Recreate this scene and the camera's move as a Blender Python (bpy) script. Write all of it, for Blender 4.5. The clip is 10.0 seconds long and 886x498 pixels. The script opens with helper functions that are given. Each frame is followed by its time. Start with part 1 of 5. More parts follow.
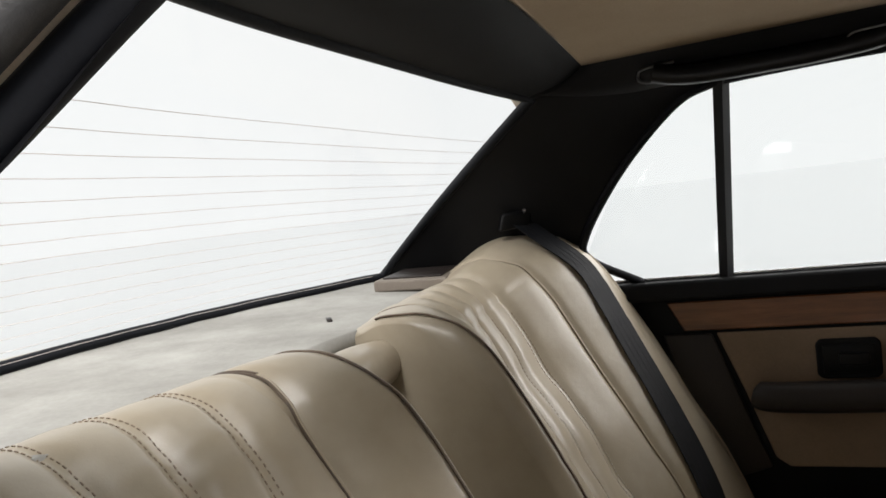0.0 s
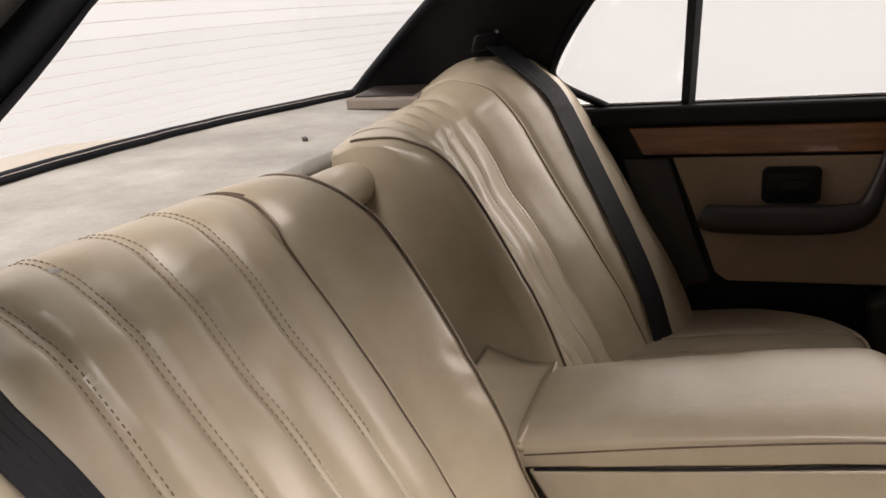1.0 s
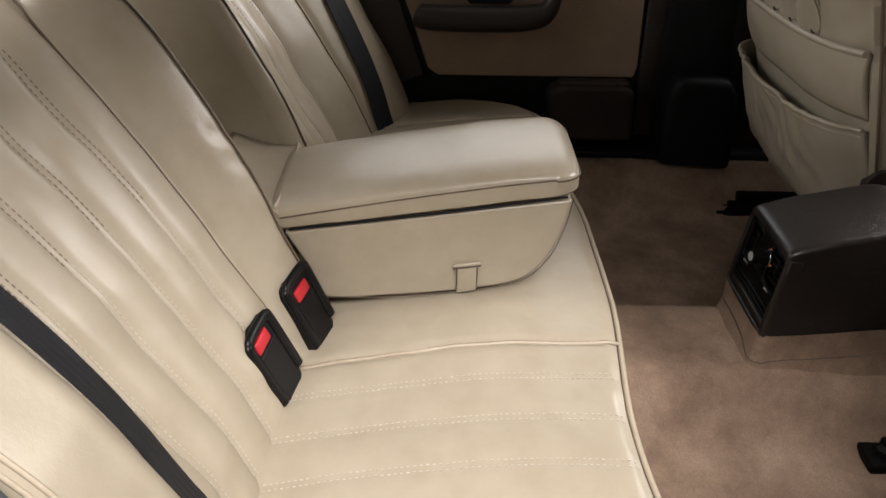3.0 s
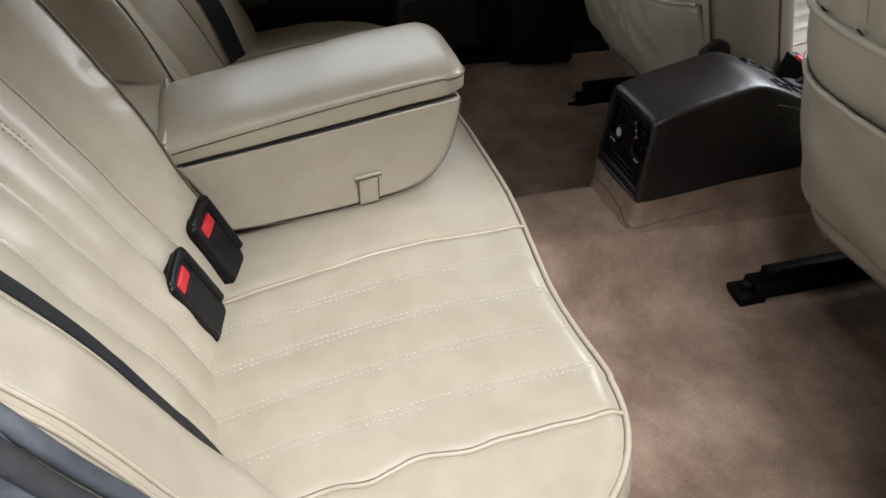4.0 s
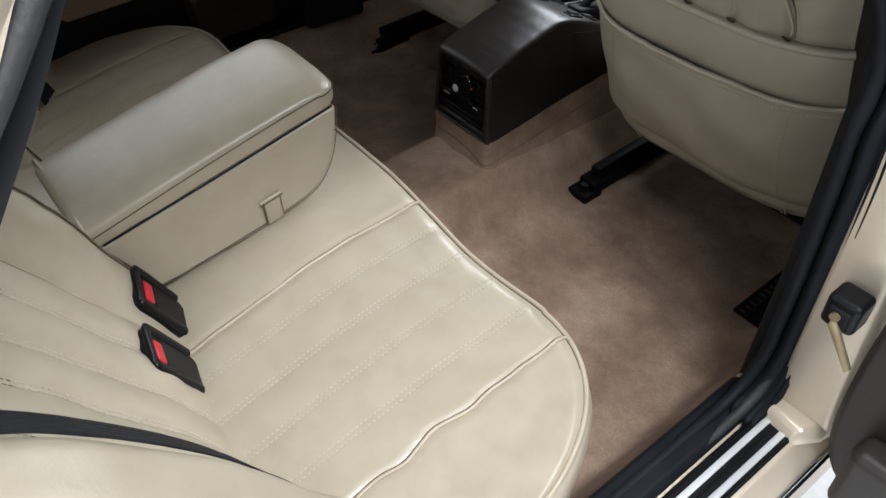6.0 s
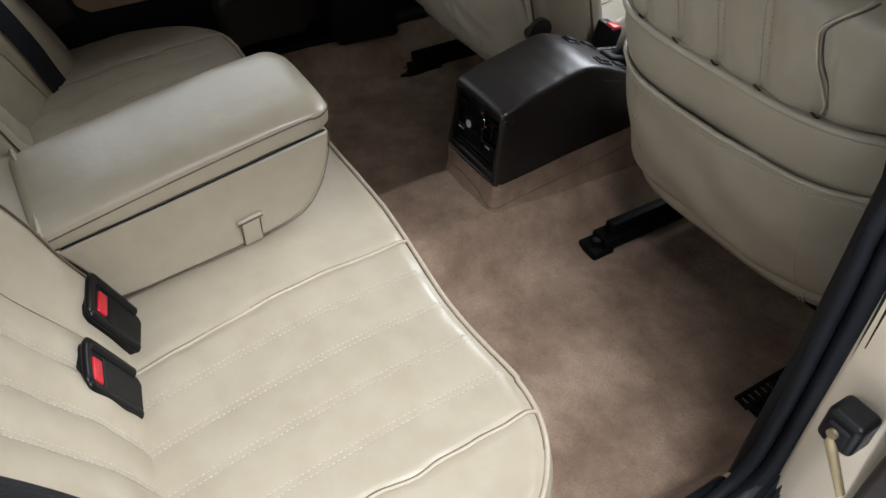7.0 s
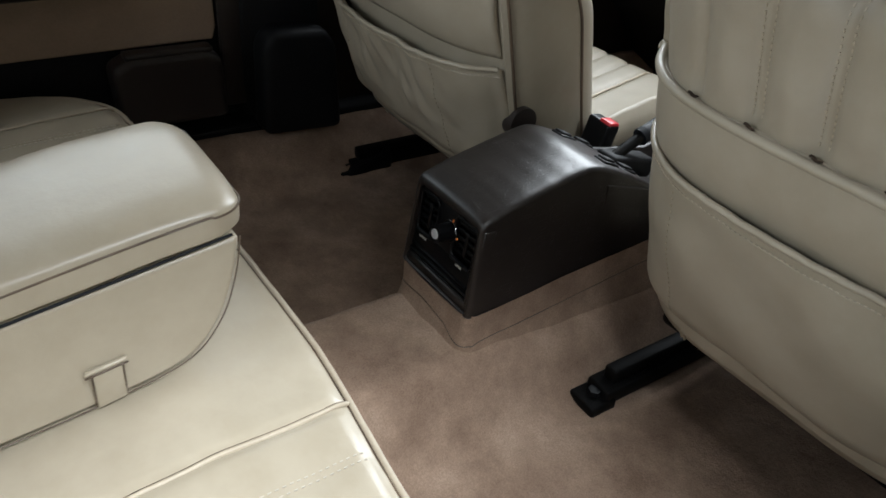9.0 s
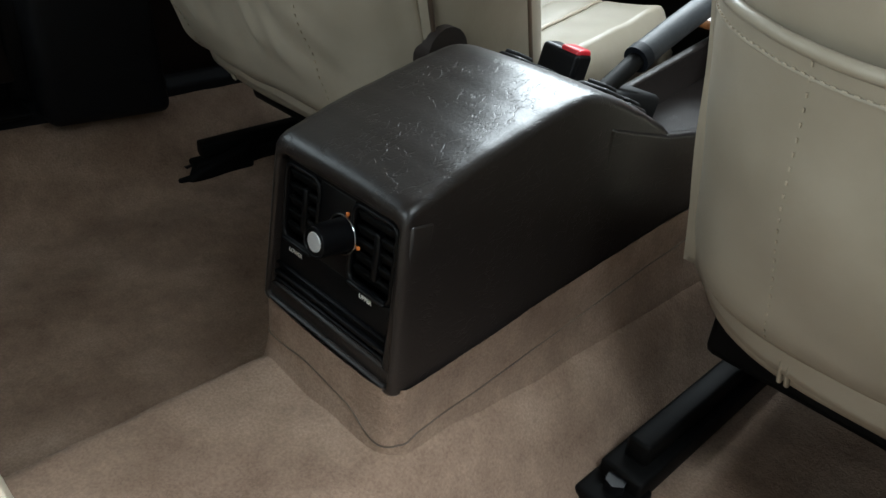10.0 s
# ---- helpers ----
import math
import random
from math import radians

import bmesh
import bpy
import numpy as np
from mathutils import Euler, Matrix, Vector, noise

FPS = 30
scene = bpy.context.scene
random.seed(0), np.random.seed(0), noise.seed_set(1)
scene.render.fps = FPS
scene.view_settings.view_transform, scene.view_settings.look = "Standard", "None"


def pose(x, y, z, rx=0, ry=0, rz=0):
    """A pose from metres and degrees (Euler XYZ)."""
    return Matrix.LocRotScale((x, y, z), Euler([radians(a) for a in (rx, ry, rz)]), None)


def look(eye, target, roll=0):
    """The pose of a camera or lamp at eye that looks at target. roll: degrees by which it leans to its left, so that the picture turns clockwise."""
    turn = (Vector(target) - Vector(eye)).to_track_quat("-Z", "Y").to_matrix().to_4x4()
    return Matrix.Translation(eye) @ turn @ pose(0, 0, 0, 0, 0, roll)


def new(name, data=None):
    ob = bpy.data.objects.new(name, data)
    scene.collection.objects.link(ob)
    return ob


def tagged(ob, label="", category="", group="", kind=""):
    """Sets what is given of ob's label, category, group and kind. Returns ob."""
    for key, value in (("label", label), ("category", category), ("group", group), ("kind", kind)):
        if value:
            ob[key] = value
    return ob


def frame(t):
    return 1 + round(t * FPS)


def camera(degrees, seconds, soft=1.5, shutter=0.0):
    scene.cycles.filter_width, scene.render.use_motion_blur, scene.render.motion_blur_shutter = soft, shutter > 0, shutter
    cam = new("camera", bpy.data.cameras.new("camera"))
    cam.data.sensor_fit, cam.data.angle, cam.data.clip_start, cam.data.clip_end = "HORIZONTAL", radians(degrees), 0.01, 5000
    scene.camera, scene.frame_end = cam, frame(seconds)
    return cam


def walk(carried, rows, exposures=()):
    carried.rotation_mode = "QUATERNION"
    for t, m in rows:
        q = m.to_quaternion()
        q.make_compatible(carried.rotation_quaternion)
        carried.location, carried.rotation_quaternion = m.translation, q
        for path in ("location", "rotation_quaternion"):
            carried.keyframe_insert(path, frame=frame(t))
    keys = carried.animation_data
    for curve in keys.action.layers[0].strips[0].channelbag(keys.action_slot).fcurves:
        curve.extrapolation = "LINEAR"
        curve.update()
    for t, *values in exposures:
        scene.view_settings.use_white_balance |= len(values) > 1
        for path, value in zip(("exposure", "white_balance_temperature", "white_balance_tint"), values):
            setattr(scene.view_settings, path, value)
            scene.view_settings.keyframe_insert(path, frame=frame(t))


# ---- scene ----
cam = camera(60.0, 10.0, shutter=0.12)
PATH = [
    (0, (0.786, 0.273, 1.172), (-1.058, -0.494, 1.066), -6.8),
    (0.5, (0.803, 0.278, 1.187), (-0.989, -0.529, 0.813), -6.5),
    (1, (0.838, 0.289, 1.206), (-0.935, -0.411, 0.601), -5.2),
    (1.5, (0.879, 0.295, 1.222), (-0.89, -0.237, 0.456), -3.8),
    (2, (0.91, 0.294, 1.22), (-0.856, -0.047, 0.345), -2.6),
    (2.5, (0.952, 0.291, 1.224), (-0.786, 0.152, 0.244), -0.4),
    (4, (1.021, 0.182, 1.196), (-0.529, 0.611, 0.008), 0.4),
    (4.5, (0.991, 0.092, 1.252), (-0.355, 0.713, -0.091), -4.8),
    (5, (0.971, 0.003, 1.331), (-0.201, 0.747, -0.109), -7.7),
    (5.5, (0.97, -0.017, 1.38), (-0.157, 0.807, -0.052), -5.7),
    (6, (0.976, 0.007, 1.381), (-0.185, 0.85, -0.012), -3.3),
    (7.5, (0.949, 0.151, 1.335), (-0.335, 0.907, 0.001), 2.7),
    (8, (0.948, 0.156, 1.328), (-0.358, 0.907, 0.013), 4.6),
    (8.2, (0.942, 0.163, 1.318), (-0.382, 0.912, 0.019), 5.3),
    (8.5, (0.872, 0.171, 1.273), (-0.48, 0.969, 0.034), 6.5),
    (8.7, (0.816, 0.196, 1.225), (-0.554, 1.087, 0.073), 6.4),
    (9, (0.682, 0.246, 1.151), (-0.623, 1.272, 0.037), 6.5),
    (9.2, (0.562, 0.298, 1.055), (-0.671, 1.445, -0.025), 8.2),
    (9.5, (0.467, 0.417, 0.938), (-0.76, 1.598, -0.11), 6.4),
    (9.7, (0.407, 0.466, 0.886), (-0.785, 1.692, -0.151), 6.0),
    (10, (0.377, 0.497, 0.878), (-0.797, 1.739, -0.16), 5.2),
]
EXPOSURES = [(0, 0.0, 6550, 12), (0.6, -0.04, 6900, 16), (1.0, -0.04, 7150, 20), (1.4, 0.10, 7500, 24), (2.1, 0.12, 7650, 26), (2.6, 0.07, 7050, 19), (3.2, 0.18, 6500, 14), (4, 0.16, 5980, 11), (4.6, 0.14, 5900, 11), (5.3, 0.0, 5880, 11), (6, 0.0, 5900, 9), (7.5, 0.24, 5900, 9), (8.5, 0.40, 5850, 7), (9.0, 0.36, 5850, 6), (9.5, 0.48, 5900, 6), (10, 0.78, 5680, 1)]
walk(cam, [(t, look(eye, target, roll)) for t, eye, target, roll in PATH], EXPOSURES)

# ---- world and lights ----
# A white photo studio: even white light from all round, plus added, unseen lamps.
world = bpy.data.worlds.new("studio")
scene.world = world
world.use_nodes = True
world.node_tree.nodes["Background"].inputs[0].default_value = (0.96, 0.985, 0.985, 1)
world.node_tree.nodes["Background"].inputs[1].default_value = 1.0


def area_lamp(name, eye, target, size_x, size_y, power, colour, spread=180):
    data = bpy.data.lights.new(name, "AREA")
    data.shape, data.size, data.size_y, data.energy, data.color = "RECTANGLE", size_x, size_y, power, colour
    data.spread = radians(spread)
    ob = new(name, data)
    ob.matrix_world = look(eye, target)
    return ob


# added lamps, unseen: brighten sill, cushion, floor, backrest and lid from the door side
area_lamp("added_door_side_light", (1.4, 0.2, 3.2), (1.2, 0.2, 0.0), 0.4, 3.0, 34, (1.0, 0.985, 0.96))
area_lamp("added_door_side_light", (1.80, 0.30, 3.15), (0.35, 0.45, 0.4), 1.4, 0.4, 78, (1.0, 0.985, 0.96))
area_lamp("added_door_side_light", (1.70, 1.20, 2.62), (0.42, -0.04, 0.8), 1.3, 0.4, 42, (1.0, 0.985, 0.96))
area_lamp("added_door_side_light", (2.5, 0.25, 2.75), (0.0, 0.35, 0.83), 1.4, 0.4, 14, (1.0, 0.985, 0.96))
# added lamp, unseen: lifts shelf and front seat tops through the rear window
area_lamp("added_rear_light", (0.3, -3.4, 2.25), (0.2, 0.8, 0.95), 2.6, 1.2, 65, (1.0, 0.985, 0.96))
# added lamp, unseen: gives the armrest lid its sheen through the far window
area_lamp("added_far_side_light", (-3.2, 0.5, 2.1), (0.0, 0.4, 0.75), 3.0, 1.2, 28, (1.0, 0.985, 0.96))
# added lamp, unseen: makes console sheen, lights lid and pleats through the windscreen
area_lamp("added_front_light", (-1.2, 2.95, 2.42), (0.03, 0.7, 0.72), 2.6, 2.0, 185, (1.0, 0.985, 0.96))


# ---- materials ----
def material(name, rough=0.5, metal=0.0, spec=0.5):
    mat = bpy.data.materials.new(name)
    mat.use_nodes = True
    b = mat.node_tree.nodes["Principled BSDF"]
    b.inputs["Roughness"].default_value = rough
    b.inputs["Metallic"].default_value = metal
    b.inputs["Specular IOR Level"].default_value = spec
    return mat, mat.node_tree.nodes, mat.node_tree.links, b


def noise_node(n, l, scale, detail=4.0, rough=0.55, stretch=(1, 1, 1)):
    co = n.new("ShaderNodeTexCoord")
    mp = n.new("ShaderNodeMapping")
    mp.inputs["Scale"].default_value = stretch
    t = n.new("ShaderNodeTexNoise")
    t.inputs["Scale"].default_value, t.inputs["Detail"].default_value, t.inputs["Roughness"].default_value = scale, detail, rough
    l.new(co.outputs["Object"], mp.inputs["Vector"])
    l.new(mp.outputs["Vector"], t.inputs["Vector"])
    return t


def ramp(n, l, source, stops):
    r = n.new("ShaderNodeValToRGB")
    while len(r.color_ramp.elements) < len(stops):
        r.color_ramp.elements.new(0.5)
    for e, (p, c) in zip(r.color_ramp.elements, stops):
        e.position, e.color = p, (*c, 1)
    l.new(source, r.inputs["Fac"])
    return r


def mixed(n, l, a, b, fac, kind="MULTIPLY"):
    m = n.new("ShaderNodeMix")
    m.data_type, m.blend_type = "RGBA", kind
    l.new(a, m.inputs["A"])
    l.new(b, m.inputs["B"])
    if isinstance(fac, float):
        m.inputs["Factor"].default_value = fac
    else:
        l.new(fac, m.inputs["Factor"])
    return m.outputs["Result"]


def bump(n, l, b, height, strength, distance, after=None):
    bp = n.new("ShaderNodeBump")
    bp.inputs["Strength"].default_value, bp.inputs["Distance"].default_value = strength, distance
    l.new(height, bp.inputs["Height"])
    if after is not None:
        l.new(after, bp.inputs["Normal"])
    l.new(bp.outputs["Normal"], b.inputs["Normal"])
    return bp.outputs["Normal"]


def two_scale(name, dark, light, big, small, rough, bump_scale, bump_strength, bump_dist, metal=0.0, spec=0.5, rough_var=0.1, stretch=(1, 1, 1)):
    """A surface with broad stains, a fine grain, uneven gloss and relief."""
    mat, n, l, b = material(name, rough, metal, spec)
    a = noise_node(n, l, big, 5, 0.6, stretch)
    f = noise_node(n, l, small, 3, 0.6, stretch)
    base = ramp(n, l, a.outputs["Fac"], [(0.3, dark), (0.7, light)])
    grain = ramp(n, l, f.outputs["Fac"], [(0.3, (0.86, 0.86, 0.86)), (0.7, (1, 1, 1))])
    l.new(mixed(n, l, base.outputs["Color"], grain.outputs["Color"], 0.7), b.inputs["Base Color"])
    mr = n.new("ShaderNodeMapRange")
    mr.inputs["To Min"].default_value, mr.inputs["To Max"].default_value = max(rough - rough_var, 0.02), min(rough + rough_var, 1)
    l.new(a.outputs["Fac"], mr.inputs["Value"])
    l.new(mr.outputs["Result"], b.inputs["Roughness"])
    h = noise_node(n, l, bump_scale, 4, 0.6, stretch)
    bump(n, l, b, h.outputs["Fac"], bump_strength, bump_dist)
    return mat


def leather_material(name, dark, light, rough=0.42):
    mat, n, l, b = material(name, rough, 0, 0.6)
    big = noise_node(n, l, 3.5, 5, 0.6)
    mid = noise_node(n, l, 24, 4, 0.6)
    base = ramp(n, l, big.outputs["Fac"], [(0.28, dark), (0.72, light)])
    worn = ramp(n, l, mid.outputs["Fac"], [(0.35, (0.9, 0.89, 0.87)), (0.65, (1, 1, 1))])
    l.new(mixed(n, l, base.outputs["Color"], worn.outputs["Color"], 0.8), b.inputs["Base Color"])
    mr = n.new("ShaderNodeMapRange")
    mr.inputs["To Min"].default_value, mr.inputs["To Max"].default_value = rough - 0.09, rough + 0.12
    l.new(mid.outputs["Fac"], mr.inputs["Value"])
    l.new(mr.outputs["Result"], b.inputs["Roughness"])
    co = n.new("ShaderNodeTexCoord")
    v = n.new("ShaderNodeTexVoronoi")
    v.feature, v.inputs["Scale"].default_value = "DISTANCE_TO_EDGE", 420
    l.new(co.outputs["Object"], v.inputs["Vector"])
    fine = bump(n, l, b, v.outputs["Distance"], 0.10, 0.0006)
    creases = noise_node(n, l, 30, 6, 0.65)
    bump(n, l, b, creases.outputs["Fac"], 0.15, 0.004, fine)
    return mat


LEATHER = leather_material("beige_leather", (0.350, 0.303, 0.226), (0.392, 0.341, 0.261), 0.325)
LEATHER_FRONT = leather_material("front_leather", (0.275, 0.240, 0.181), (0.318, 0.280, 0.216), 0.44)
PIPING = two_scale("piping_leather", (0.35, 0.295, 0.215), (0.44, 0.375, 0.285), 12, 200, 0.42, 300, 0.1, 0.0005)
PIPING_DARK = two_scale("worn_piping", (0.045, 0.03, 0.02), (0.15, 0.105, 0.068), 9, 200, 0.5, 300, 0.1, 0.0005)
THREAD = two_scale("seat_thread", (0.44, 0.40, 0.335), (0.54, 0.49, 0.415), 30, 300, 0.7, 500, 0.2, 0.0004)
STITCH_BROWN = two_scale("worn_thread", (0.17, 0.125, 0.09), (0.30, 0.235, 0.172), 14, 200, 0.7, 300, 0.1, 0.0005)
SUEDE = two_scale("shelf_cloth", (0.25, 0.245, 0.224), (0.41, 0.407, 0.38), 7, 160, 0.9, 500, 0.3, 0.001, spec=0.2)
HEADLINER = two_scale("headliner_cloth", (0.33, 0.262, 0.188), (0.385, 0.312, 0.228), 6, 300, 0.95, 700, 0.25, 0.0008, spec=0.1)
DOOR_CLOTH = two_scale("door_cloth", (0.225, 0.165, 0.116), (0.305, 0.226, 0.164), 5, 260, 0.85, 500, 0.25, 0.0008, spec=0.25)
BLACK = two_scale("black_vinyl", (0.005, 0.0052, 0.006), (0.010, 0.0102, 0.0112), 6, 220, 0.6, 500, 0.25, 0.0006, spec=0.15)
BLACK_SHINY = two_scale("black_plastic", (0.002, 0.0022, 0.0026), (0.006, 0.006, 0.007), 9, 300, 0.38, 600, 0.08, 0.0004, spec=0.22)
RUBBER = two_scale("door_rubber", (0.004, 0.005, 0.007), (0.010, 0.011, 0.014), 14, 160, 0.6, 260, 0.3, 0.0008, spec=0.14)
RUBBER_WORN = two_scale("worn_rubber", (0.009, 0.0095, 0.0105), (0.030, 0.029, 0.029), 22, 160, 0.65, 160, 0.5, 0.0015)
BROWN_TRIM = two_scale("brown_trim", (0.017, 0.013, 0.012), (0.029, 0.023, 0.020), 6, 220, 0.45, 400, 0.25, 0.0006, spec=0.35)
STEEL_DARK = two_scale("painted_steel", (0.002, 0.002, 0.002), (0.005, 0.005, 0.005), 20, 200, 0.55, 300, 0.15, 0.0005, spec=0.10)
CHROME, _n, _l, _b = material("bright_metal", 0.22, 1.0)
_b.inputs["Base Color"].default_value = (0.62, 0.62, 0.63, 1)
ALUMINIUM = two_scale("sill_aluminium", (0.66, 0.67, 0.69), (0.80, 0.81, 0.82), 30, 300, 0.42, 300, 0.1, 0.0003, metal=0.45, stretch=(1, 0.05, 1))
PAINT = two_scale("champagne_paint", (0.55, 0.465, 0.355), (0.63, 0.545, 0.43), 4, 900, 0.30, 900, 0.05, 0.0002, metal=0.35, rough_var=0.06)
BELT = two_scale("belt_webbing", (0.004, 0.0045, 0.006), (0.010, 0.011, 0.014), 20, 400, 0.62, 900, 0.4, 0.0006, spec=0.25)
STEEL_GREY = two_scale("worn_steel", (0.07, 0.073, 0.076), (0.15, 0.153, 0.158), 18, 200, 0.36, 260, 0.12, 0.0004, metal=0.7)
GRIP = two_scale("grey_rubber", (0.014, 0.0155, 0.018), (0.034, 0.037, 0.041), 40, 300, 0.5, 260, 0.3, 0.0006, spec=0.25)
CARPET_GAP = two_scale("carpet_seam", (0.02, 0.014, 0.01), (0.06, 0.043, 0.03), 14, 200, 0.9, 300, 0.2, 0.0005, spec=0.1)
RED = two_scale("red_plastic", (0.42, 0.011, 0.02), (0.53, 0.022, 0.032), 20, 200, 0.35, 300, 0.05, 0.0003)
GREY_COVER = two_scale("grey_plastic", (0.16, 0.135, 0.11), (0.21, 0.18, 0.15), 12, 200, 0.6, 400, 0.2, 0.0005)
SEAL_DUSTY = two_scale("dusty_rubber", (0.02, 0.023, 0.028), (0.085, 0.092, 0.105), 16, 120, 0.55, 90, 0.4, 0.002)
WALL_GREY = two_scale("wall_paint", (0.10, 0.10, 0.10), (0.13, 0.13, 0.128), 1.5, 60, 0.9, 60, 0.1, 0.001, spec=0.1)
FLOOR_WHITE = two_scale("studio_floor", (0.97, 0.98, 0.98), (0.99, 0.99, 0.99), 1.2, 60, 0.7, 60, 0.05, 0.001, spec=0.1)
BRASS = two_scale("dull_brass", (0.30, 0.235, 0.13), (0.42, 0.34, 0.21), 20, 200, 0.4, 200, 0.1, 0.0004, metal=0.8)
WHITE_PRINT, _n, _l, _b = material("white_print", 0.6)
_b.inputs["Base Color"].default_value = (0.75, 0.75, 0.72, 1)
ORANGE, _n, _l, _b = material("orange_mark", 0.5)
_b.inputs["Base Color"].default_value = (0.75, 0.22, 0.04, 1)
HEAT_WIRE, _n, _l, _b = material("heating_wire", 0.5)
_b.inputs["Base Color"].default_value = (0.66, 0.58, 0.54, 1)


def carpet_material():
    mat, n, l, b = material("beige_carpet", 0.95, 0, 0.1)
    big = noise_node(n, l, 8.5, 6, 0.6)
    mid = noise_node(n, l, 38, 5, 0.7)
    fine = noise_node(n, l, 420, 3, 0.65)
    base = ramp(n, l, big.outputs["Fac"], [(0.3, (0.195, 0.132, 0.094)), (0.5, (0.285, 0.200, 0.145)), (0.68, (0.390, 0.286, 0.212))])
    m = ramp(n, l, mid.outputs["Fac"], [(0.3, (0.80, 0.79, 0.78)), (0.7, (1, 1, 1))])
    f = ramp(n, l, fine.outputs["Fac"], [(0.35, (0.68, 0.67, 0.66)), (0.65, (1, 1, 1))])
    c = mixed(n, l, base.outputs["Color"], m.outputs["Color"], 0.8)
    l.new(mixed(n, l, c, f.outputs["Color"], 0.8), b.inputs["Base Color"])
    b.inputs["Sheen Weight"].default_value = 0.03
    b.inputs["Sheen Roughness"].default_value = 0.5
    one = bump(n, l, b, fine.outputs["Fac"], 0.6, 0.002)
    bump(n, l, b, mid.outputs["Fac"], 0.5, 0.006, one)
    return mat


CARPET = carpet_material()


def wood_material():
    mat, n, l, b = material("polished_wood", 0.28)
    g = noise_node(n, l, 9, 6, 0.6, (6, 0.8, 9))
    f = noise_node(n, l, 60, 3, 0.6, (5, 0.4, 9))
    base = ramp(n, l, g.outputs["Fac"], [(0.3, (0.11, 0.038, 0.012)), (0.55, (0.195, 0.076, 0.025)), (0.75, (0.26, 0.110, 0.040))])
    s = ramp(n, l, f.outputs["Fac"], [(0.35, (0.7, 0.68, 0.66)), (0.65, (1, 1, 1))])
    l.new(mixed(n, l, base.outputs["Color"], s.outputs["Color"], 0.7), b.inputs["Base Color"])
    b.inputs["Coat Weight"].default_value = 0.4
    return mat


WOOD = wood_material()


def vinyl_creased():
    """Dark console vinyl with long leather-like creases."""
    mat, n, l, b = material("console_vinyl", 0.33, 0, 0.5)
    a = noise_node(n, l, 5, 4, 0.6)
    base = ramp(n, l, a.outputs["Fac"], [(0.3, (0.010, 0.008, 0.0072)), (0.7, (0.017, 0.0138, 0.0125))])
    l.new(base.outputs["Color"], b.inputs["Base Color"])
    co = n.new("ShaderNodeTexCoord")
    w = noise_node(n, l, 14, 3, 0.5)
    mx = n.new("ShaderNodeVectorMath")
    mx.operation = "MULTIPLY_ADD"
    mx.inputs[1].default_value = (0.03, 0.03, 0.03)
    l.new(w.outputs["Color"], mx.inputs[0])
    l.new(co.outputs["Object"], mx.inputs[2])
    st = n.new("ShaderNodeMapping")
    st.inputs["Rotation"].default_value = (0, 0, radians(24))
    st.inputs["Scale"].default_value = (1.0, 0.38, 1.0)
    l.new(mx.outputs[0], st.inputs["Vector"])
    v = n.new("ShaderNodeTexNoise")
    v.inputs["Scale"].default_value, v.inputs["Detail"].default_value = 150, 2.0
    l.new(st.outputs[0], v.inputs["Vector"])
    off = n.new("ShaderNodeMath")
    off.operation, off.inputs[1].default_value = "SUBTRACT", 0.5
    l.new(v.outputs["Fac"], off.inputs[0])
    rid = n.new("ShaderNodeMath")
    rid.operation = "ABSOLUTE"
    l.new(off.outputs[0], rid.inputs[0])
    crease = ramp(n, l, rid.outputs[0], [(0.0, (0, 0, 0)), (0.022, (1, 1, 1))])
    patch = ramp(n, l, noise_node(n, l, 34, 3).outputs["Fac"], [(0.45, (1, 1, 1)), (0.60, (0, 0, 0))])
    h = mixed(n, l, crease.outputs["Color"], patch.outputs["Color"], 1.0, "LIGHTEN")
    one = bump(n, l, b, h, 0.45, 0.0004)
    f = noise_node(n, l, 420, 3, 0.6)
    two = bump(n, l, b, f.outputs["Fac"], 0.2, 0.0007, one)
    wide = noise_node(n, l, 22, 3, 0.5)
    bump(n, l, b, wide.outputs["Fac"], 0.12, 0.004, two)
    return mat


CONSOLE = vinyl_creased()


def glass_material(name="window_glass"):
    mat, n, l, b = material(name, 0.02)
    out = n["Material Output"]
    tr = n.new("ShaderNodeBsdfTransparent")
    tr.inputs["Color"].default_value = (0.985, 0.995, 0.99, 1)
    gl = n.new("ShaderNodeBsdfGlossy")
    gl.inputs["Roughness"].default_value = 0.02
    lw = n.new("ShaderNodeLayerWeight")
    pw = n.new("ShaderNodeMath")
    pw.operation, pw.inputs[1].default_value = "POWER", 5.0
    l.new(lw.outputs["Facing"], pw.inputs[0])
    fr = n.new("ShaderNodeMath")
    fr.operation, fr.inputs[1].default_value, fr.inputs[2].default_value = "MULTIPLY_ADD", 0.5, 0.03
    l.new(pw.outputs[0], fr.inputs[0])
    mx = n.new("ShaderNodeMixShader")
    l.new(fr.outputs[0], mx.inputs[0])
    l.new(tr.outputs[0], mx.inputs[1])
    l.new(gl.outputs[0], mx.inputs[2])
    l.new(mx.outputs[0], out.inputs["Surface"])
    return mat


GLASS = glass_material()


# ---- builders ----
def thing(name, at, label, category, group="", kind=""):
    ob = new(name)
    ob.empty_display_size = 0.05
    ob.matrix_world = Matrix.Translation(at)
    return tagged(ob, label, category, group, kind)


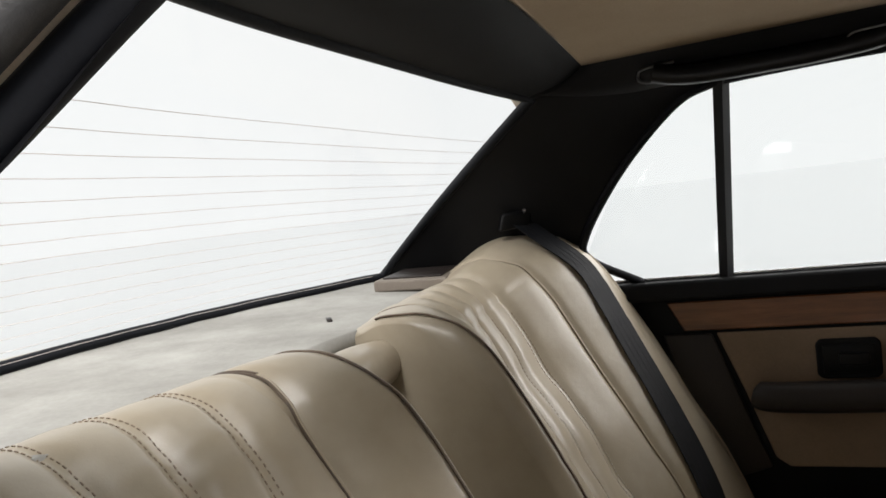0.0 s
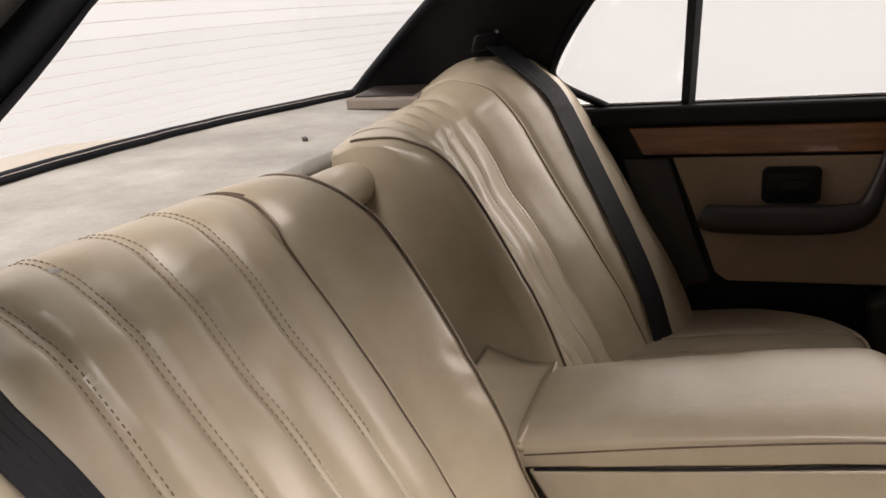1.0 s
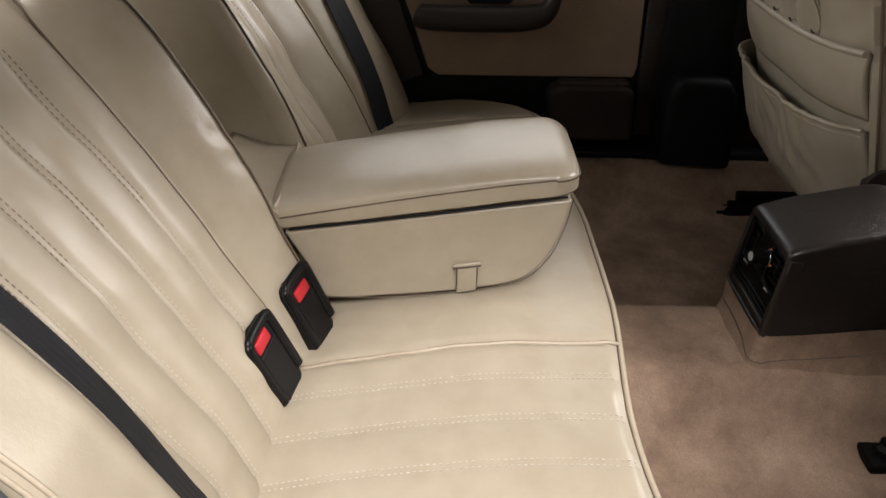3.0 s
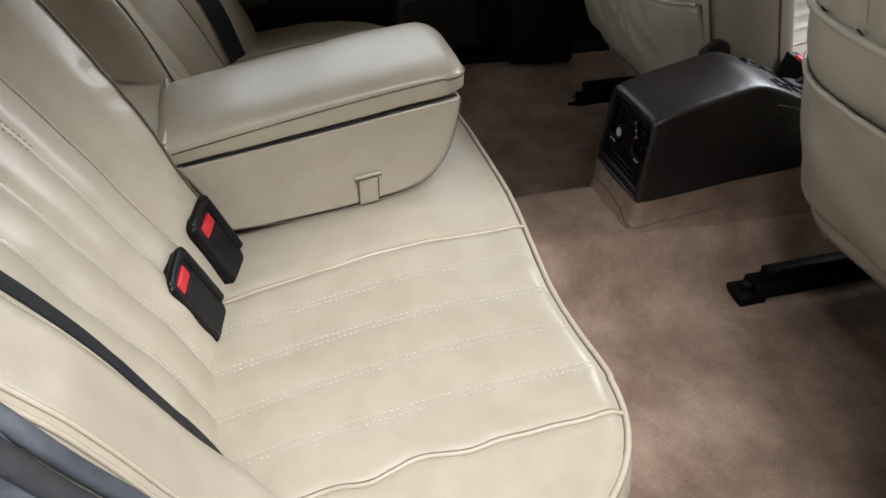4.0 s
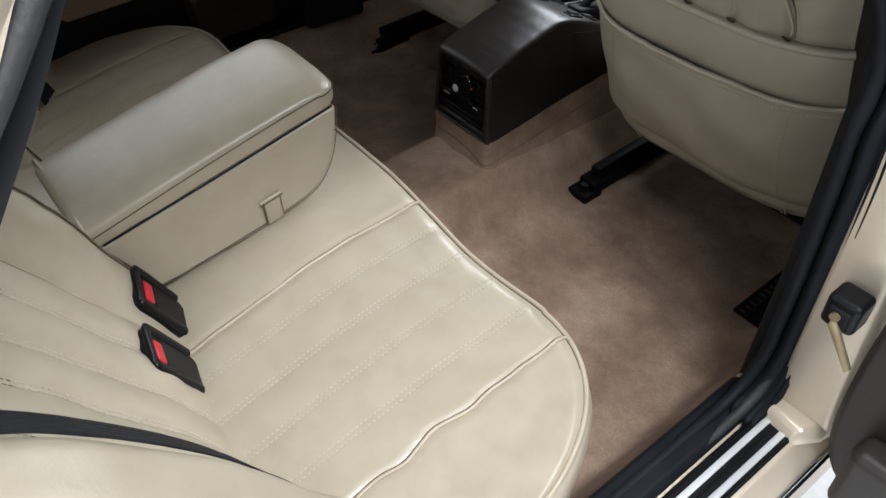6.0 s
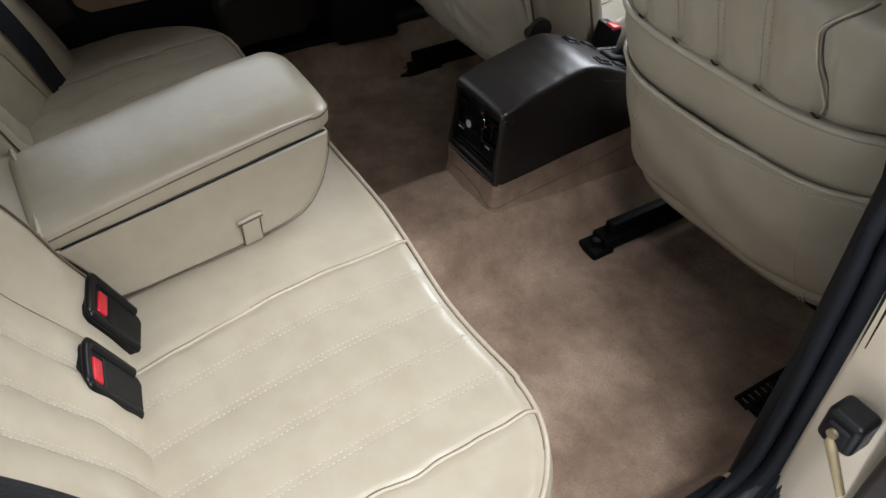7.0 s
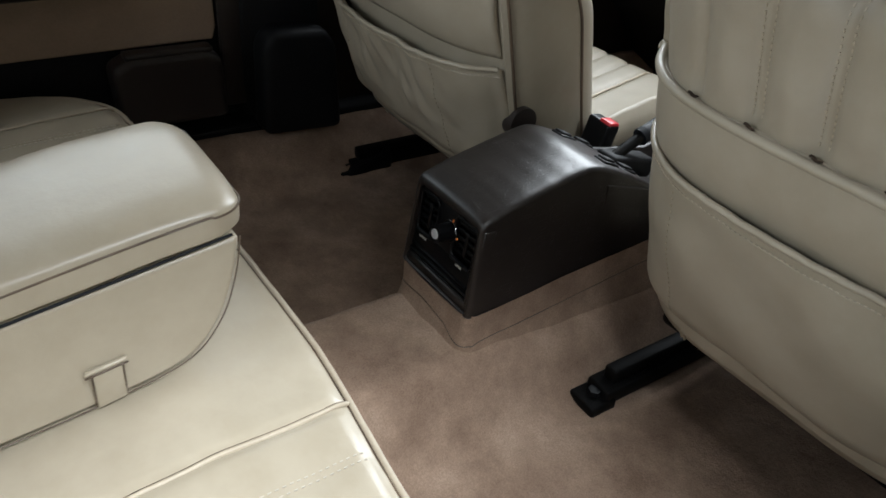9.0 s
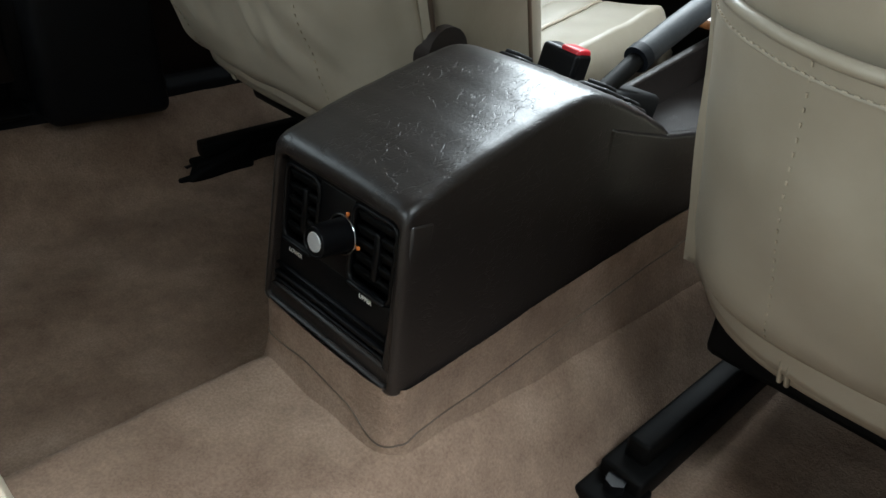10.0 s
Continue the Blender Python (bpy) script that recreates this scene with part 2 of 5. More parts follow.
def part(name, data, mat, parent=None, label="", weighted=False):
    """Link a bmesh or mesh as one object, in world places, under its thing or part."""
    if isinstance(data, bmesh.types.BMesh):
        me = bpy.data.meshes.new(name)
        data.to_mesh(me)
        data.free()
    else:
        me = data
    me.materials.append(mat)
    ob = new(name, me)
    if parent is not None:
        ob.parent = parent
        m = parent.matrix_basis.copy()
        if parent.parent is not None:
            m = parent.parent.matrix_basis @ parent.matrix_parent_inverse @ m
        ob.matrix_parent_inverse = m.inverted()
    if weighted:
        ob.modifiers.new("weighted", "WEIGHTED_NORMAL").keep_sharp = True
    return tagged(ob, label)


def mesh(verts, faces, smooth=True, sharp=None):
    me = bpy.data.meshes.new("mesh")
    me.from_pydata([tuple(v) for v in verts], [], [tuple(f) for f in faces])
    if smooth:
        me.polygons.foreach_set("use_smooth", [True] * len(me.polygons))
        if sharp:
            me.set_sharp_from_angle(angle=radians(sharp))
    me.update()
    return me


def grid(fn, us, vs, back=None, smooth=True, sharp=None):
    """A sheet fn(u, v); back: a vector by which a second sheet lies behind it, joined round the edge into a solid."""
    nu, nv = len(us), len(vs)
    verts = [Vector(fn(u, v)) for v in vs for u in us]
    faces = [(j * nu + i, j * nu + i + 1, (j + 1) * nu + i + 1, (j + 1) * nu + i) for j in range(nv - 1) for i in range(nu - 1)]
    if back is not None:
        n, b = len(verts), Vector(back)
        ring = [i for i in range(nu)] + [j * nu + nu - 1 for j in range(1, nv)] + [(nv - 1) * nu + i for i in range(nu - 2, -1, -1)] + [j * nu for j in range(nv - 2, 0, -1)]
        k = len(ring)
        verts += [v + b for v in verts]
        faces += [tuple(n + i for i in f[::-1]) for f in faces]
        faces += [(ring[i], n + ring[i], n + ring[(i + 1) % k], ring[(i + 1) % k]) for i in range(k)]
    me = mesh(verts, faces, smooth, sharp)
    if back is not None:
        bm = bmesh.new()
        bm.from_mesh(me)
        bmesh.ops.recalc_face_normals(bm, faces=bm.faces)
        bm.to_mesh(me)
        bm.free()
    return me


def spaced(a, b, n):
    return [a + (b - a) * i / (n - 1) for i in range(n)]


def step(x, a, b):
    t = min(max((x - a) / (b - a), 0.0), 1.0)
    return t * t * (3 - 2 * t)


def bell(x, c, w):
    return math.exp(-((x - c) / w) ** 2)


def curve(points, n):
    """Catmull-Rom through the points, n samples."""
    p = [Vector(q) for q in points]
    p = [2 * p[0] - p[1]] + p + [2 * p[-1] - p[-2]]
    out = []
    for i in range(n):
        s = i / (n - 1) * (len(p) - 3)
        k = min(int(s), len(p) - 4)
        t = s - k
        a, b, c, d = p[k : k + 4]
        out.append(0.5 * (2 * b + (c - a) * t + (2 * a - 5 * b + 4 * c - d) * t * t + (3 * b - a - 3 * c + d) * t**3))
    return out


def tube(points, r, sides=8, closed=False, flat=1.0, up=(0, 0, 1)):
    """A round (or, with flat, oval) cord along points; r may be a list."""
    pts = [Vector(p) for p in points]
    n = len(pts)
    verts, faces = [], []
    ref = Vector(up)
    for i, p in enumerate(pts):
        a = pts[(i - 1) % n] if closed or i else p
        b = pts[(i + 1) % n] if closed or i < n - 1 else p
        t = (b - a).normalized()
        side = t.cross(ref)
        side = side.normalized() if side.length > 1e-4 else t.orthogonal().normalized()
        nor = side.cross(t)
        rr = r[i] if isinstance(r, (list, tuple)) else r
        for k in range(sides):
            w = 2 * math.pi * k / sides
            verts.append(p + side * math.cos(w) * rr + nor * math.sin(w) * rr * flat)
    rows = n if closed else n - 1
    for i in range(rows):
        for k in range(sides):
            a, b = i * sides, ((i + 1) % n) * sides
            faces.append((a + k, a + (k + 1) % sides, b + (k + 1) % sides, b + k))
    if not closed:
        faces += [tuple(range(sides - 1, -1, -1)), tuple((n - 1) * sides + k for k in range(sides))]
    return mesh(verts, faces, True, 60)


def rbox(lo, hi, r=0.005, seg=2, turn=None):
    """A box from corner to corner with rounded edges; turn: a matrix about its middle."""
    bm = bmesh.new()
    bmesh.ops.create_cube(bm, size=1)
    lo, hi = Vector(lo), Vector(hi)
    for v in bm.verts:
        v.co = Vector((v.co[k] * (hi[k] - lo[k]) for k in range(3)))
    bmesh.ops.bevel(bm, geom=bm.edges[:], offset=r, segments=seg, profile=0.5, affect="EDGES")
    for f in bm.faces:
        f.smooth = True
    if turn is not None:
        bmesh.ops.transform(bm, matrix=turn, verts=bm.verts)
    bmesh.ops.translate(bm, vec=(lo + hi) / 2, verts=bm.verts)
    return bm


def slab(outline, depth, r=0.004, seg=2):
    """A plate: a closed outline of points in one plane, pushed by the vector depth, with rounded edges."""
    bm = bmesh.new()
    d = Vector(depth)
    a = [bm.verts.new(p) for p in outline]
    b = [bm.verts.new(Vector(p) + d) for p in outline]
    n = len(a)
    bm.faces.new(a)
    bm.faces.new(b[::-1])
    for i in range(n):
        bm.faces.new((a[i], b[i], b[(i + 1) % n], a[(i + 1) % n]))
    bmesh.ops.recalc_face_normals(bm, faces=bm.faces)
    if r:
        bmesh.ops.bevel(bm, geom=[e for e in bm.edges if e.calc_face_angle(0) > 0.5], offset=r, segments=seg, profile=0.5, affect="EDGES", clamp_overlap=True)
    for f in bm.faces:
        f.smooth = True
    return bm


def cylinder(a, b, r, sides=20, r2=None):
    return tube([a, Vector(a).lerp(Vector(b), 0.5), b], [r, (r + (r2 or r)) / 2, r2 or r], sides)


def dashes(lines, length=0.0036, gap=0.0032, r=0.00065):
    """Stitches: short raised threads along each line of points."""
    verts, faces = [], []
    for pts in lines:
        run, on, start = 0.0, True, None
        acc = 0.0
        for p, q in zip(pts, pts[1:]):
            d = (q - p).length
            acc_next = acc + d
            k = math.ceil(acc / (length + gap))
            while k * (length + gap) < acc_next:
                s = (k * (length + gap) - acc) / max(d, 1e-9)
                t = (q - p).normalized()
                side = t.cross(Vector((0, 0, 1)))
                side = side.normalized() * r if side.length > 1e-3 else Vector((r, 0, 0))
                nor = side.cross(t).normalized() * r
                o = p.lerp(q, s)
                n = len(verts)
                for e in (0, length):
                    for w in (side + nor, -side + nor, -side - nor, side - nor):
                        verts.append(o + t * e + w)
                faces += [(n, n + 1, n + 5, n + 4), (n + 1, n + 2, n + 6, n + 5), (n + 2, n + 3, n + 7, n + 6), (n + 3, n, n + 4, n + 7), (n + 3, n + 2, n + 1, n), (n + 4, n + 5, n + 6, n + 7)]
                k += 1
            acc = acc_next
    return mesh(verts, faces, False)


def wander(x, y, z, scale, amount):
    return noise.noise(Vector((x, y, z)) * scale) * amount


# ---- ground ----
g = part("ground", mesh([(-400, -400, 0), (400, -400, 0), (400, 400, 0), (-400, 400, 0)], [(0, 1, 2, 3)], False), FLOOR_WHITE)
tagged(g, "smooth white photo studio floor", "floor", kind="structure")

# added wall, out of view, to cut the white light from the door side
wall = part("added_wall_side", mesh([(3.4, -9, 0), (3.4, 11, 0), (3.4, 11, 3.6), (3.4, -9, 3.6), (3.6, -9, 0), (3.6, 11, 0), (3.6, 11, 3.6), (3.6, -9, 3.6)], [(0, 1, 2, 3), (4, 7, 6, 5), (3, 2, 6, 7), (0, 3, 7, 4), (1, 5, 6, 2)], False), WALL_GREY)
tagged(wall, "added plain grey side wall, unseen, that dims light from the door side", "wall", kind="structure")

# added wall, out of view, to keep white light off the backrests from ahead
wall = part("added_wall_front", mesh([(-1.6, 5.4, 0), (3.4, 5.4, 0), (3.4, 5.4, 3.6), (-1.6, 5.4, 3.6), (-1.6, 5.6, 0), (3.4, 5.6, 0), (3.4, 5.6, 3.6), (-1.6, 5.6, 3.6)], [(0, 3, 2, 1), (4, 5, 6, 7), (3, 7, 6, 2), (0, 4, 7, 3)], False), WALL_GREY)
tagged(wall, "added plain grey end wall, unseen, that dims light through the windscreen", "wall", kind="structure")

# added ceiling, out of view, sized to cut white light from above
shade_slab = part("added_shade_ceiling", mesh([(-0.6, -2.4, 3.62), (3.6, -2.4, 3.62), (3.6, 5.6, 3.62), (-0.6, 5.6, 3.62), (-0.6, -2.4, 3.8), (3.6, -2.4, 3.8), (3.6, 5.6, 3.8), (-0.6, 5.6, 3.8)], [(0, 3, 2, 1), (4, 5, 6, 7), (0, 1, 5, 4), (1, 2, 6, 5), (2, 3, 7, 6), (3, 0, 4, 7)], False), WALL_GREY)
tagged(shade_slab, "added plain grey ceiling, unseen, that dims light from above the car", "ceiling", kind="structure")

# ---- cabin floor ----
FLOOR, TUNNEL = 0.342, 0.448


def floor_z(x, y):
    a = abs(x)
    k = min(max((a - 0.07) / (0.105 if x > 0 else 0.055), 0), 1)
    z = FLOOR + (TUNNEL - FLOOR) * (1 - k * k * k * (k * (6 * k - 15) + 10))
    z += 0.11 * step(a, 0.625 if x > 0 else 0.55, 0.70)
    z += 0.02 * step(y, 1.2, 1.6)
    return z + wander(x, y, 0, 9, 0.004) + wander(x, y, 3, 26, 0.0022)


ob = part("carpet", grid(lambda x, y: (x, y, floor_z(x, y)), spaced(-0.69, 0.69, 170), spaced(0.30, 1.95, 150), back=(0, 0, -0.06)), CARPET)
tagged(ob, "worn beige cut-pile carpet over the cabin floor and tunnel", "carpet", kind="structure")

# ---- rear seat cushion ----
SEAMS, STITCHES = (0.207, 0.552), (0.276, 0.345, 0.414, 0.483)


def front_edge(x):
    a = abs(x)
    if a <= 0.5:
        return 0.532 - 0.020 * step(a, 0.1, 0.36) + 0.005 * step(a, 0.40, 0.5)
    return 0.26 + 0.255 * max(1 - ((a - 0.5) / 0.2) ** 2.2, 0) ** (1 / 2.2)


def seam_x(c, y, s):
    """Where a piped seam runs: a little wavy, the inner one bent towards the rear."""
    bend = 0.012 * (1 - min(max(y / 0.5, 0), 1)) if c < 0.3 else 0.0
    wave = 0.004 if c < 0.3 else 0.0065
    return c + bend + wave * noise.noise(Vector((y * (14 if c < 0.3 else 19), c * 9, s)))


def cushion_z(x, y):
    a, f = abs(x), front_edge(x)
    t = (y - 0.05) / 0.46
    z = 0.536 + 0.060 * t + 0.016 * math.sin(math.pi * min(max(t, 0), 1)) * (1 - step(a, 0.52, 0.7))
    z += 0.004 * step(a, 0.60, 0.66)
    z -= 0.010 * bell(f - y, 0, 0.012)
    live = step(f - y, 0.0, 0.03)
    for s in SEAMS:
        z -= live * (0.0060 if s < 0.3 else 0.0038) * bell(a, seam_x(s, y, 1 if x > 0 else -1), 0.0055)
    for s in STITCHES:
        z -= live * 0.0012 * bell(a, s, 0.006)
    for lo, hi in zip((0.207, 0.276, 0.345, 0.414, 0.483), (0.276, 0.345, 0.414, 0.483, 0.552)):
        if lo < a < hi:
            z += live * 0.0010 * math.sin(math.pi * (a - lo) / (hi - lo))
    return z + wander(x, y, 1, 7, 0.004) + wander(x, y, 5, 28, 0.0012)


def cushion_rows():
    xs = [0.70 * math.sin(math.pi / 2 * u) for u in spaced(-1, 1, 261)]
    vs = spaced(0, 1, 90)
    verts, faces = [], []
    nx = len(xs)
    for v in vs:
        for x in xs:
            y = 0.0 + (front_edge(x) - 0.0) * v
            verts.append((x, y, cushion_z(x, y)))
    # front and side skirt below the piping
    rim = [((len(vs) - 1) * nx + i) for i in range(nx)]
    last = rim
    for d, out in ((0.006, 0.005), (0.03, 0.010), (0.08, 0.006), (0.13, -0.005), (0.19, -0.03)):
        row = []
        for i, x in enumerate(xs):
            a, b = xs[max(i - 1, 0)], xs[min(i + 1, nx - 1)]
            n = Vector((front_edge(a) - front_edge(b), b - a, 0)).normalized()
            p = Vector((x, front_edge(x), cushion_z(x, front_edge(x)) - d)) + n * out
            row.append(len(verts))
            verts.append(p + Vector((0, 0, wander(p.x, p.y, d, 12, 0.003))))
        faces += [(last[i], row[i], row[i + 1], last[i + 1]) for i in range(nx - 1)]
        last = row
    faces += [(j * nx + i, j * nx + i + 1, (j + 1) * nx + i + 1, (j + 1) * nx + i) for j in range(len(vs) - 1) for i in range(nx - 1)]
    # straight sides back to the squab
    for side in (0, nx - 1):
        col = [j * nx + side for j in range(len(vs))]
        low = []
        for c in col:
            p = Vector(verts[c])
            low.append(len(verts))
            verts.append(p + Vector((0.0, 0, -0.19)))
        faces += [(col[i], col[i + 1], low[i + 1], low[i]) for i in range(len(col) - 1)]
    return mesh(verts, faces)


bench = thing("rear_bench", (0, 0.25, 0.4), "beige leather rear bench with piped seams and stitched pleats", "car seat")
cushion = part("cushion", cushion_rows(), LEATHER, bench)
edge = [Vector((x, front_edge(x), cushion_z(x, front_edge(x)) + 0.001)) for x in [0.6999 * math.sin(math.pi / 2 * u) for u in spaced(-1, 1, 300)]]
edge = [Vector((-0.702, 0.0, edge[0].z)), Vector((-0.702, 0.12, edge[0].z))] + edge + [Vector((0.702, 0.12, edge[-1].z)), Vector((0.702, 0.0, edge[-1].z))]
part("piping", tube(edge, 0.0036, 8), PIPING, cushion, "rounded leather piping along the cushion edge")
part("seam", tube([p + Vector((0, -0.0038 if abs(p.x) < 0.6 else 0.0, 0.0002)) for p in edge[2:-2]], 0.0011, 6), PIPING_DARK, cushion)
for s in (-1, 1):
    for k, x in enumerate(SEAMS):
        line = []
        for y in spaced(0.06, front_edge(x) - 0.002, 90):
            xx = s * seam_x(x, y, s)
            line.append(Vector((xx, y, cushion_z(xx, y) + 0.0022)))
        part("piping", tube(line, 0.0026, 7), PIPING, cushion)
        part("seam", tube([p + Vector((-0.0030, 0, -0.0006)) for p in line], 0.0014, 6), PIPING_DARK, cushion)
    lines = []
    for x in STITCHES:
        for o in (-0.0042, 0.0042):
            lines.append([Vector((s * (x + o), y, cushion_z(s * (x + o), y) + 0.0007)) for y in spaced(0.09, front_edge(x) - 0.012, 60)])
    tagged(part("stitching", dashes(lines, 0.0034, 0.0036, 0.0005), THREAD, cushion, "pale double rows of stitching"), kind="stuff")

# ---- rear backrest ----
# the hollow middle of the pleated panel, and the proud edge of the bolster beside the armrest recess
# the near panel is slumped back towards its top
PANEL = {
    1: curve([(0, 0.120, 0.48), (0, 0.083, 0.560), (0, 0.056, 0.62), (0, 0.008, 0.70), (0, -0.050, 0.80), (0, -0.110, 0.90), (0, -0.164, 0.975), (0, -0.200, 1.006), (0, -0.238, 1.025), (0, -0.285, 1.026), (0, -0.32, 1.006)], 120),
    -1: curve([(0, 0.120, 0.48), (0, 0.083, 0.560), (0, 0.056, 0.62), (0, 0.010, 0.70), (0, -0.044, 0.80), (0, -0.098, 0.90), (0, -0.148, 0.995), (0, -0.172, 1.026), (0, -0.205, 1.043), (0, -0.25, 1.040), (0, -0.29, 1.012)], 120),
}
EDGE = curve([(0, 0.162, 0.48), (0, 0.138, 0.560), (0, 0.117, 0.62), (0, 0.085, 0.70), (0, 0.052, 0.79), (0, 0.004, 0.89), (0, -0.048, 0.98), (0, -0.090, 1.018), (0, -0.140, 1.038), (0, -0.20, 1.041), (0, -0.26, 1.015)], 120)
ROWS = (0.259, 0.322, 0.389, 0.456)


def profile(v, w, s):
    """A place on the backrest's outline, w of the way from the panel's to the bolster's, and the way out of the leather there."""
    line = PANEL[s]
    f = min(max(v, 0), 1) * (len(line) - 1)
    k = min(int(f), len(line) - 2)
    p = line[k].lerp(line[k + 1], f - k).lerp(EDGE[k].lerp(EDGE[k + 1], f - k), w)
    i, j = max(k - 1, 0), min(k + 2, len(line) - 1)
    t = (line[j].lerp(EDGE[j], w) - line[i].lerp(EDGE[i], w)).normalized()
    return p, Vector((0, t.z, -t.y))


def bolster_share(a):
    """How much of the bolster's outline the leather follows at |x| = a."""
    a = max(a, 0.118)
    knots = ((0.118, 1.0), (0.155, 0.70), (0.196, 0.34), (0.262, 0.24), (0.318, 0.07), (0.37, 0.0))
    for (x0, y0), (x1, y1) in zip(knots, knots[1:]):
        if a < x1:
            return y0 + (y1 - y0) * (a - x0) / (x1 - x0)
    return 0.0


def seam_line(c, v):
    """Where a seam of the panel lies: leaning in towards the top and out at the foot."""
    if c > 0.5:
        return c
    return c - 0.018 * step(v, 0.55, 0.84) * (0.53 - c) / 0.33 + 0.018 * (1 - step(v, 0.02, 0.26)) * (0.53 - c) / 0.33


INNER, OUTER = 0.196, 0.535


WING = {
    1: ((0.0, 0.104), (0.25, 0.108), (0.40, 0.120), (0.50, 0.110), (0.60, 0.088), (0.72, 0.064), (0.90, 0.040), (1.01, 0.036)),
    -1: ((0.0, 0.126), (0.40, 0.138), (0.55, 0.136), (0.65, 0.112), (0.76, 0.072), (0.90, 0.036), (1.01, 0.032)),
}


def wing(v, s):
    """How far the side bolster beside the door stands proud of the panel."""
    for (x0, y0), (x1, y1) in zip(WING[s], WING[s][1:]):
        if v < x1:
            return y0 + (y1 - y0) * (v - x0) / (x1 - x0)
    return WING[s][-1][1]


def back_offset(a, v, s):
    """How far the leather stands off its outline at |x| = a."""
    o = wing(v, s) * (step(a, 0.495, 0.625) if s > 0 else step(a, 0.42, 0.660))
    o -= 0.05 * max((a - 0.681) / 0.027, 0) ** 2
    o -= (0.034 - 0.022 * step(v, 0.72, 0.84)) * (1 - math.sqrt(max(1 - (max(0.132 - a, 0) / 0.0265) ** 2, 0.0)))
    live = step(v, 0.02, 0.10) * (1 - step(v, 0.80, 0.90))
    o += 0.006 * math.sin(math.pi * min(max((a - 0.118) / (INNER - 0.118), 0), 1)) * (1 - step(v, 0.80, 0.92))
    for c in (INNER, OUTER):
        o -= 0.005 * bell(a, seam_line(c, v), 0.006)
    deep = 0.0035 + 0.0045 * bell(v, 0.62 if s > 0 else 0.66, 0.16)
    for c in ROWS:
        o -= live * deep * bell(a, seam_line(c, v), 0.010)
    marks = (INNER, *ROWS, OUTER)
    for lo, hi in zip(marks, marks[1:]):
        x0, x1 = seam_line(lo, v), seam_line(hi, v)
        if x0 < a < x1:
            o += live * (0.0045 if s > 0 else 0.0055) * math.sin(math.pi * (a - x0) / (x1 - x0))
    # sat-in hollows and puckers across the pleats
    across = step(a, 0.22, 0.28) * (1 - step(a, 0.46, 0.53))
    o -= (0.003 * bell(v, 0.50 - 0.25 * (a - 0.35), 0.035) - 0.003 * bell(v, 0.40 - 0.25 * (a - 0.35), 0.05)) * across
    if s < 0:
        o -= 0.003 * bell(v, 0.60 + 0.12 * (a - 0.35), 0.012) * across
    o -= 0.003 * bell(a, 0.135, 0.012) * (bell(v, 0.45, 0.012) + 0.7 * bell(v, 0.415, 0.010))
    return o + wander(s * a, v * 0.7, 2, 6, 0.004) + wander(s * a, v * 0.7, 7, 22, 0.0016) + live * across * (1 - step(v, 0.6, 0.8)) * wander(s * a * 0.6, v * 1.3, 5, 14, 0.0025 if s > 0 else 0.004)


def back_at(x, v, lift=0.0):
    s = 1 if x > 0 else -1
    p, n = profile(v, bolster_share(abs(x)), s)
    q = p + n * (back_offset(abs(x), v, s) + lift)
    return Vector((x, q.y, q.z))


def v_at(z):
    """The share of the outline at which its front reaches the height z."""
    return min((abs(p.z - z) + (9 if i > 95 else 0), i) for i, p in enumerate(PANEL[1]))[1] / (len(PANEL[1]) - 1)


for s in (-1, 1):
    xs = [s * (0.1056 + 0.030 * u * u) for u in spaced(0, 0.97, 14)] + [s * (0.1356 + 0.5724 * u) for u in spaced(0, 1, 190)]
    back = part("backrest", grid(back_at, xs, spaced(0, 1, 130), back=(0, -0.17, -0.07), sharp=75), LEATHER, bench)
    line = [back_at(s * seam_line(INNER, v), v, 0.0018) for v in spaced(0.03, 0.93, 90)]
    part("piping", tube(line, 0.0022, 7), PIPING, back)
    part("seam", tube([p + Vector((0.0028, 0.0002, -0.0002)) for p in line], 0.0017, 6), PIPING_DARK, back)
    part("piping", tube([back_at(s * seam_line(INNER, v), v, 0.0022) for v in spaced(0.80, 0.93, 30)], 0.0026, 7), PIPING_DARK, back, "dark worn piping over the top")
    line = [back_at(s * OUTER, v, 0.0018) for v in spaced(0.03, 0.93, 90)]
    part("piping", tube(line, 0.0022, 7), PIPING, back)
    part("seam", tube([p + Vector((0.0026 * s, 0, -0.0004)) for p in line], 0.0011, 6), PIPING_DARK, back)
    line = [back_at(s * (0.124 - 0.008 * step(v, 0.78, 0.90)), v, 0.0010) for v in spaced(0.05, 0.92, 90)]
    part("piping", tube(line, 0.0019, 7), PIPING, back)
    part("seam", tube([p + Vector((0.0022, 0.0006, 0.0004)) for p in line], 0.0016, 6), PIPING_DARK, back)
    part("piping", tube([back_at(s * 0.684, v, 0.0006) for v in spaced(0.05, 0.9, 70)], 0.0019, 7), PIPING, back)
    part("piping", tube([back_at(s * 0.690, v, 0.0006) for v in spaced(0.05, 0.9, 70)], 0.0019, 7), PIPING, back)
    for v0, v1, mat, label in ((0.04, 0.42, THREAD, "pale double rows of stitching"), (0.42, 0.92 if s > 0 else 0.58, STITCH_BROWN, "worn brown double rows of stitching")):
        lines = []
        for x in ROWS:
            for o in (-0.0042, 0.0042):
                lines.append([back_at(s * (seam_line(x, v) + o), v, 0.0005) for v in spaced(v0, v1, 70)])
        tagged(part("stitching", dashes(lines, 0.0038, 0.0032, 0.00048), mat, back, label), kind="stuff")


plug = [back_at(0.674 + 0.010 * k, 0.185 - 0.012 * k, 0.003) for k in spaced(0, 1, 8)]
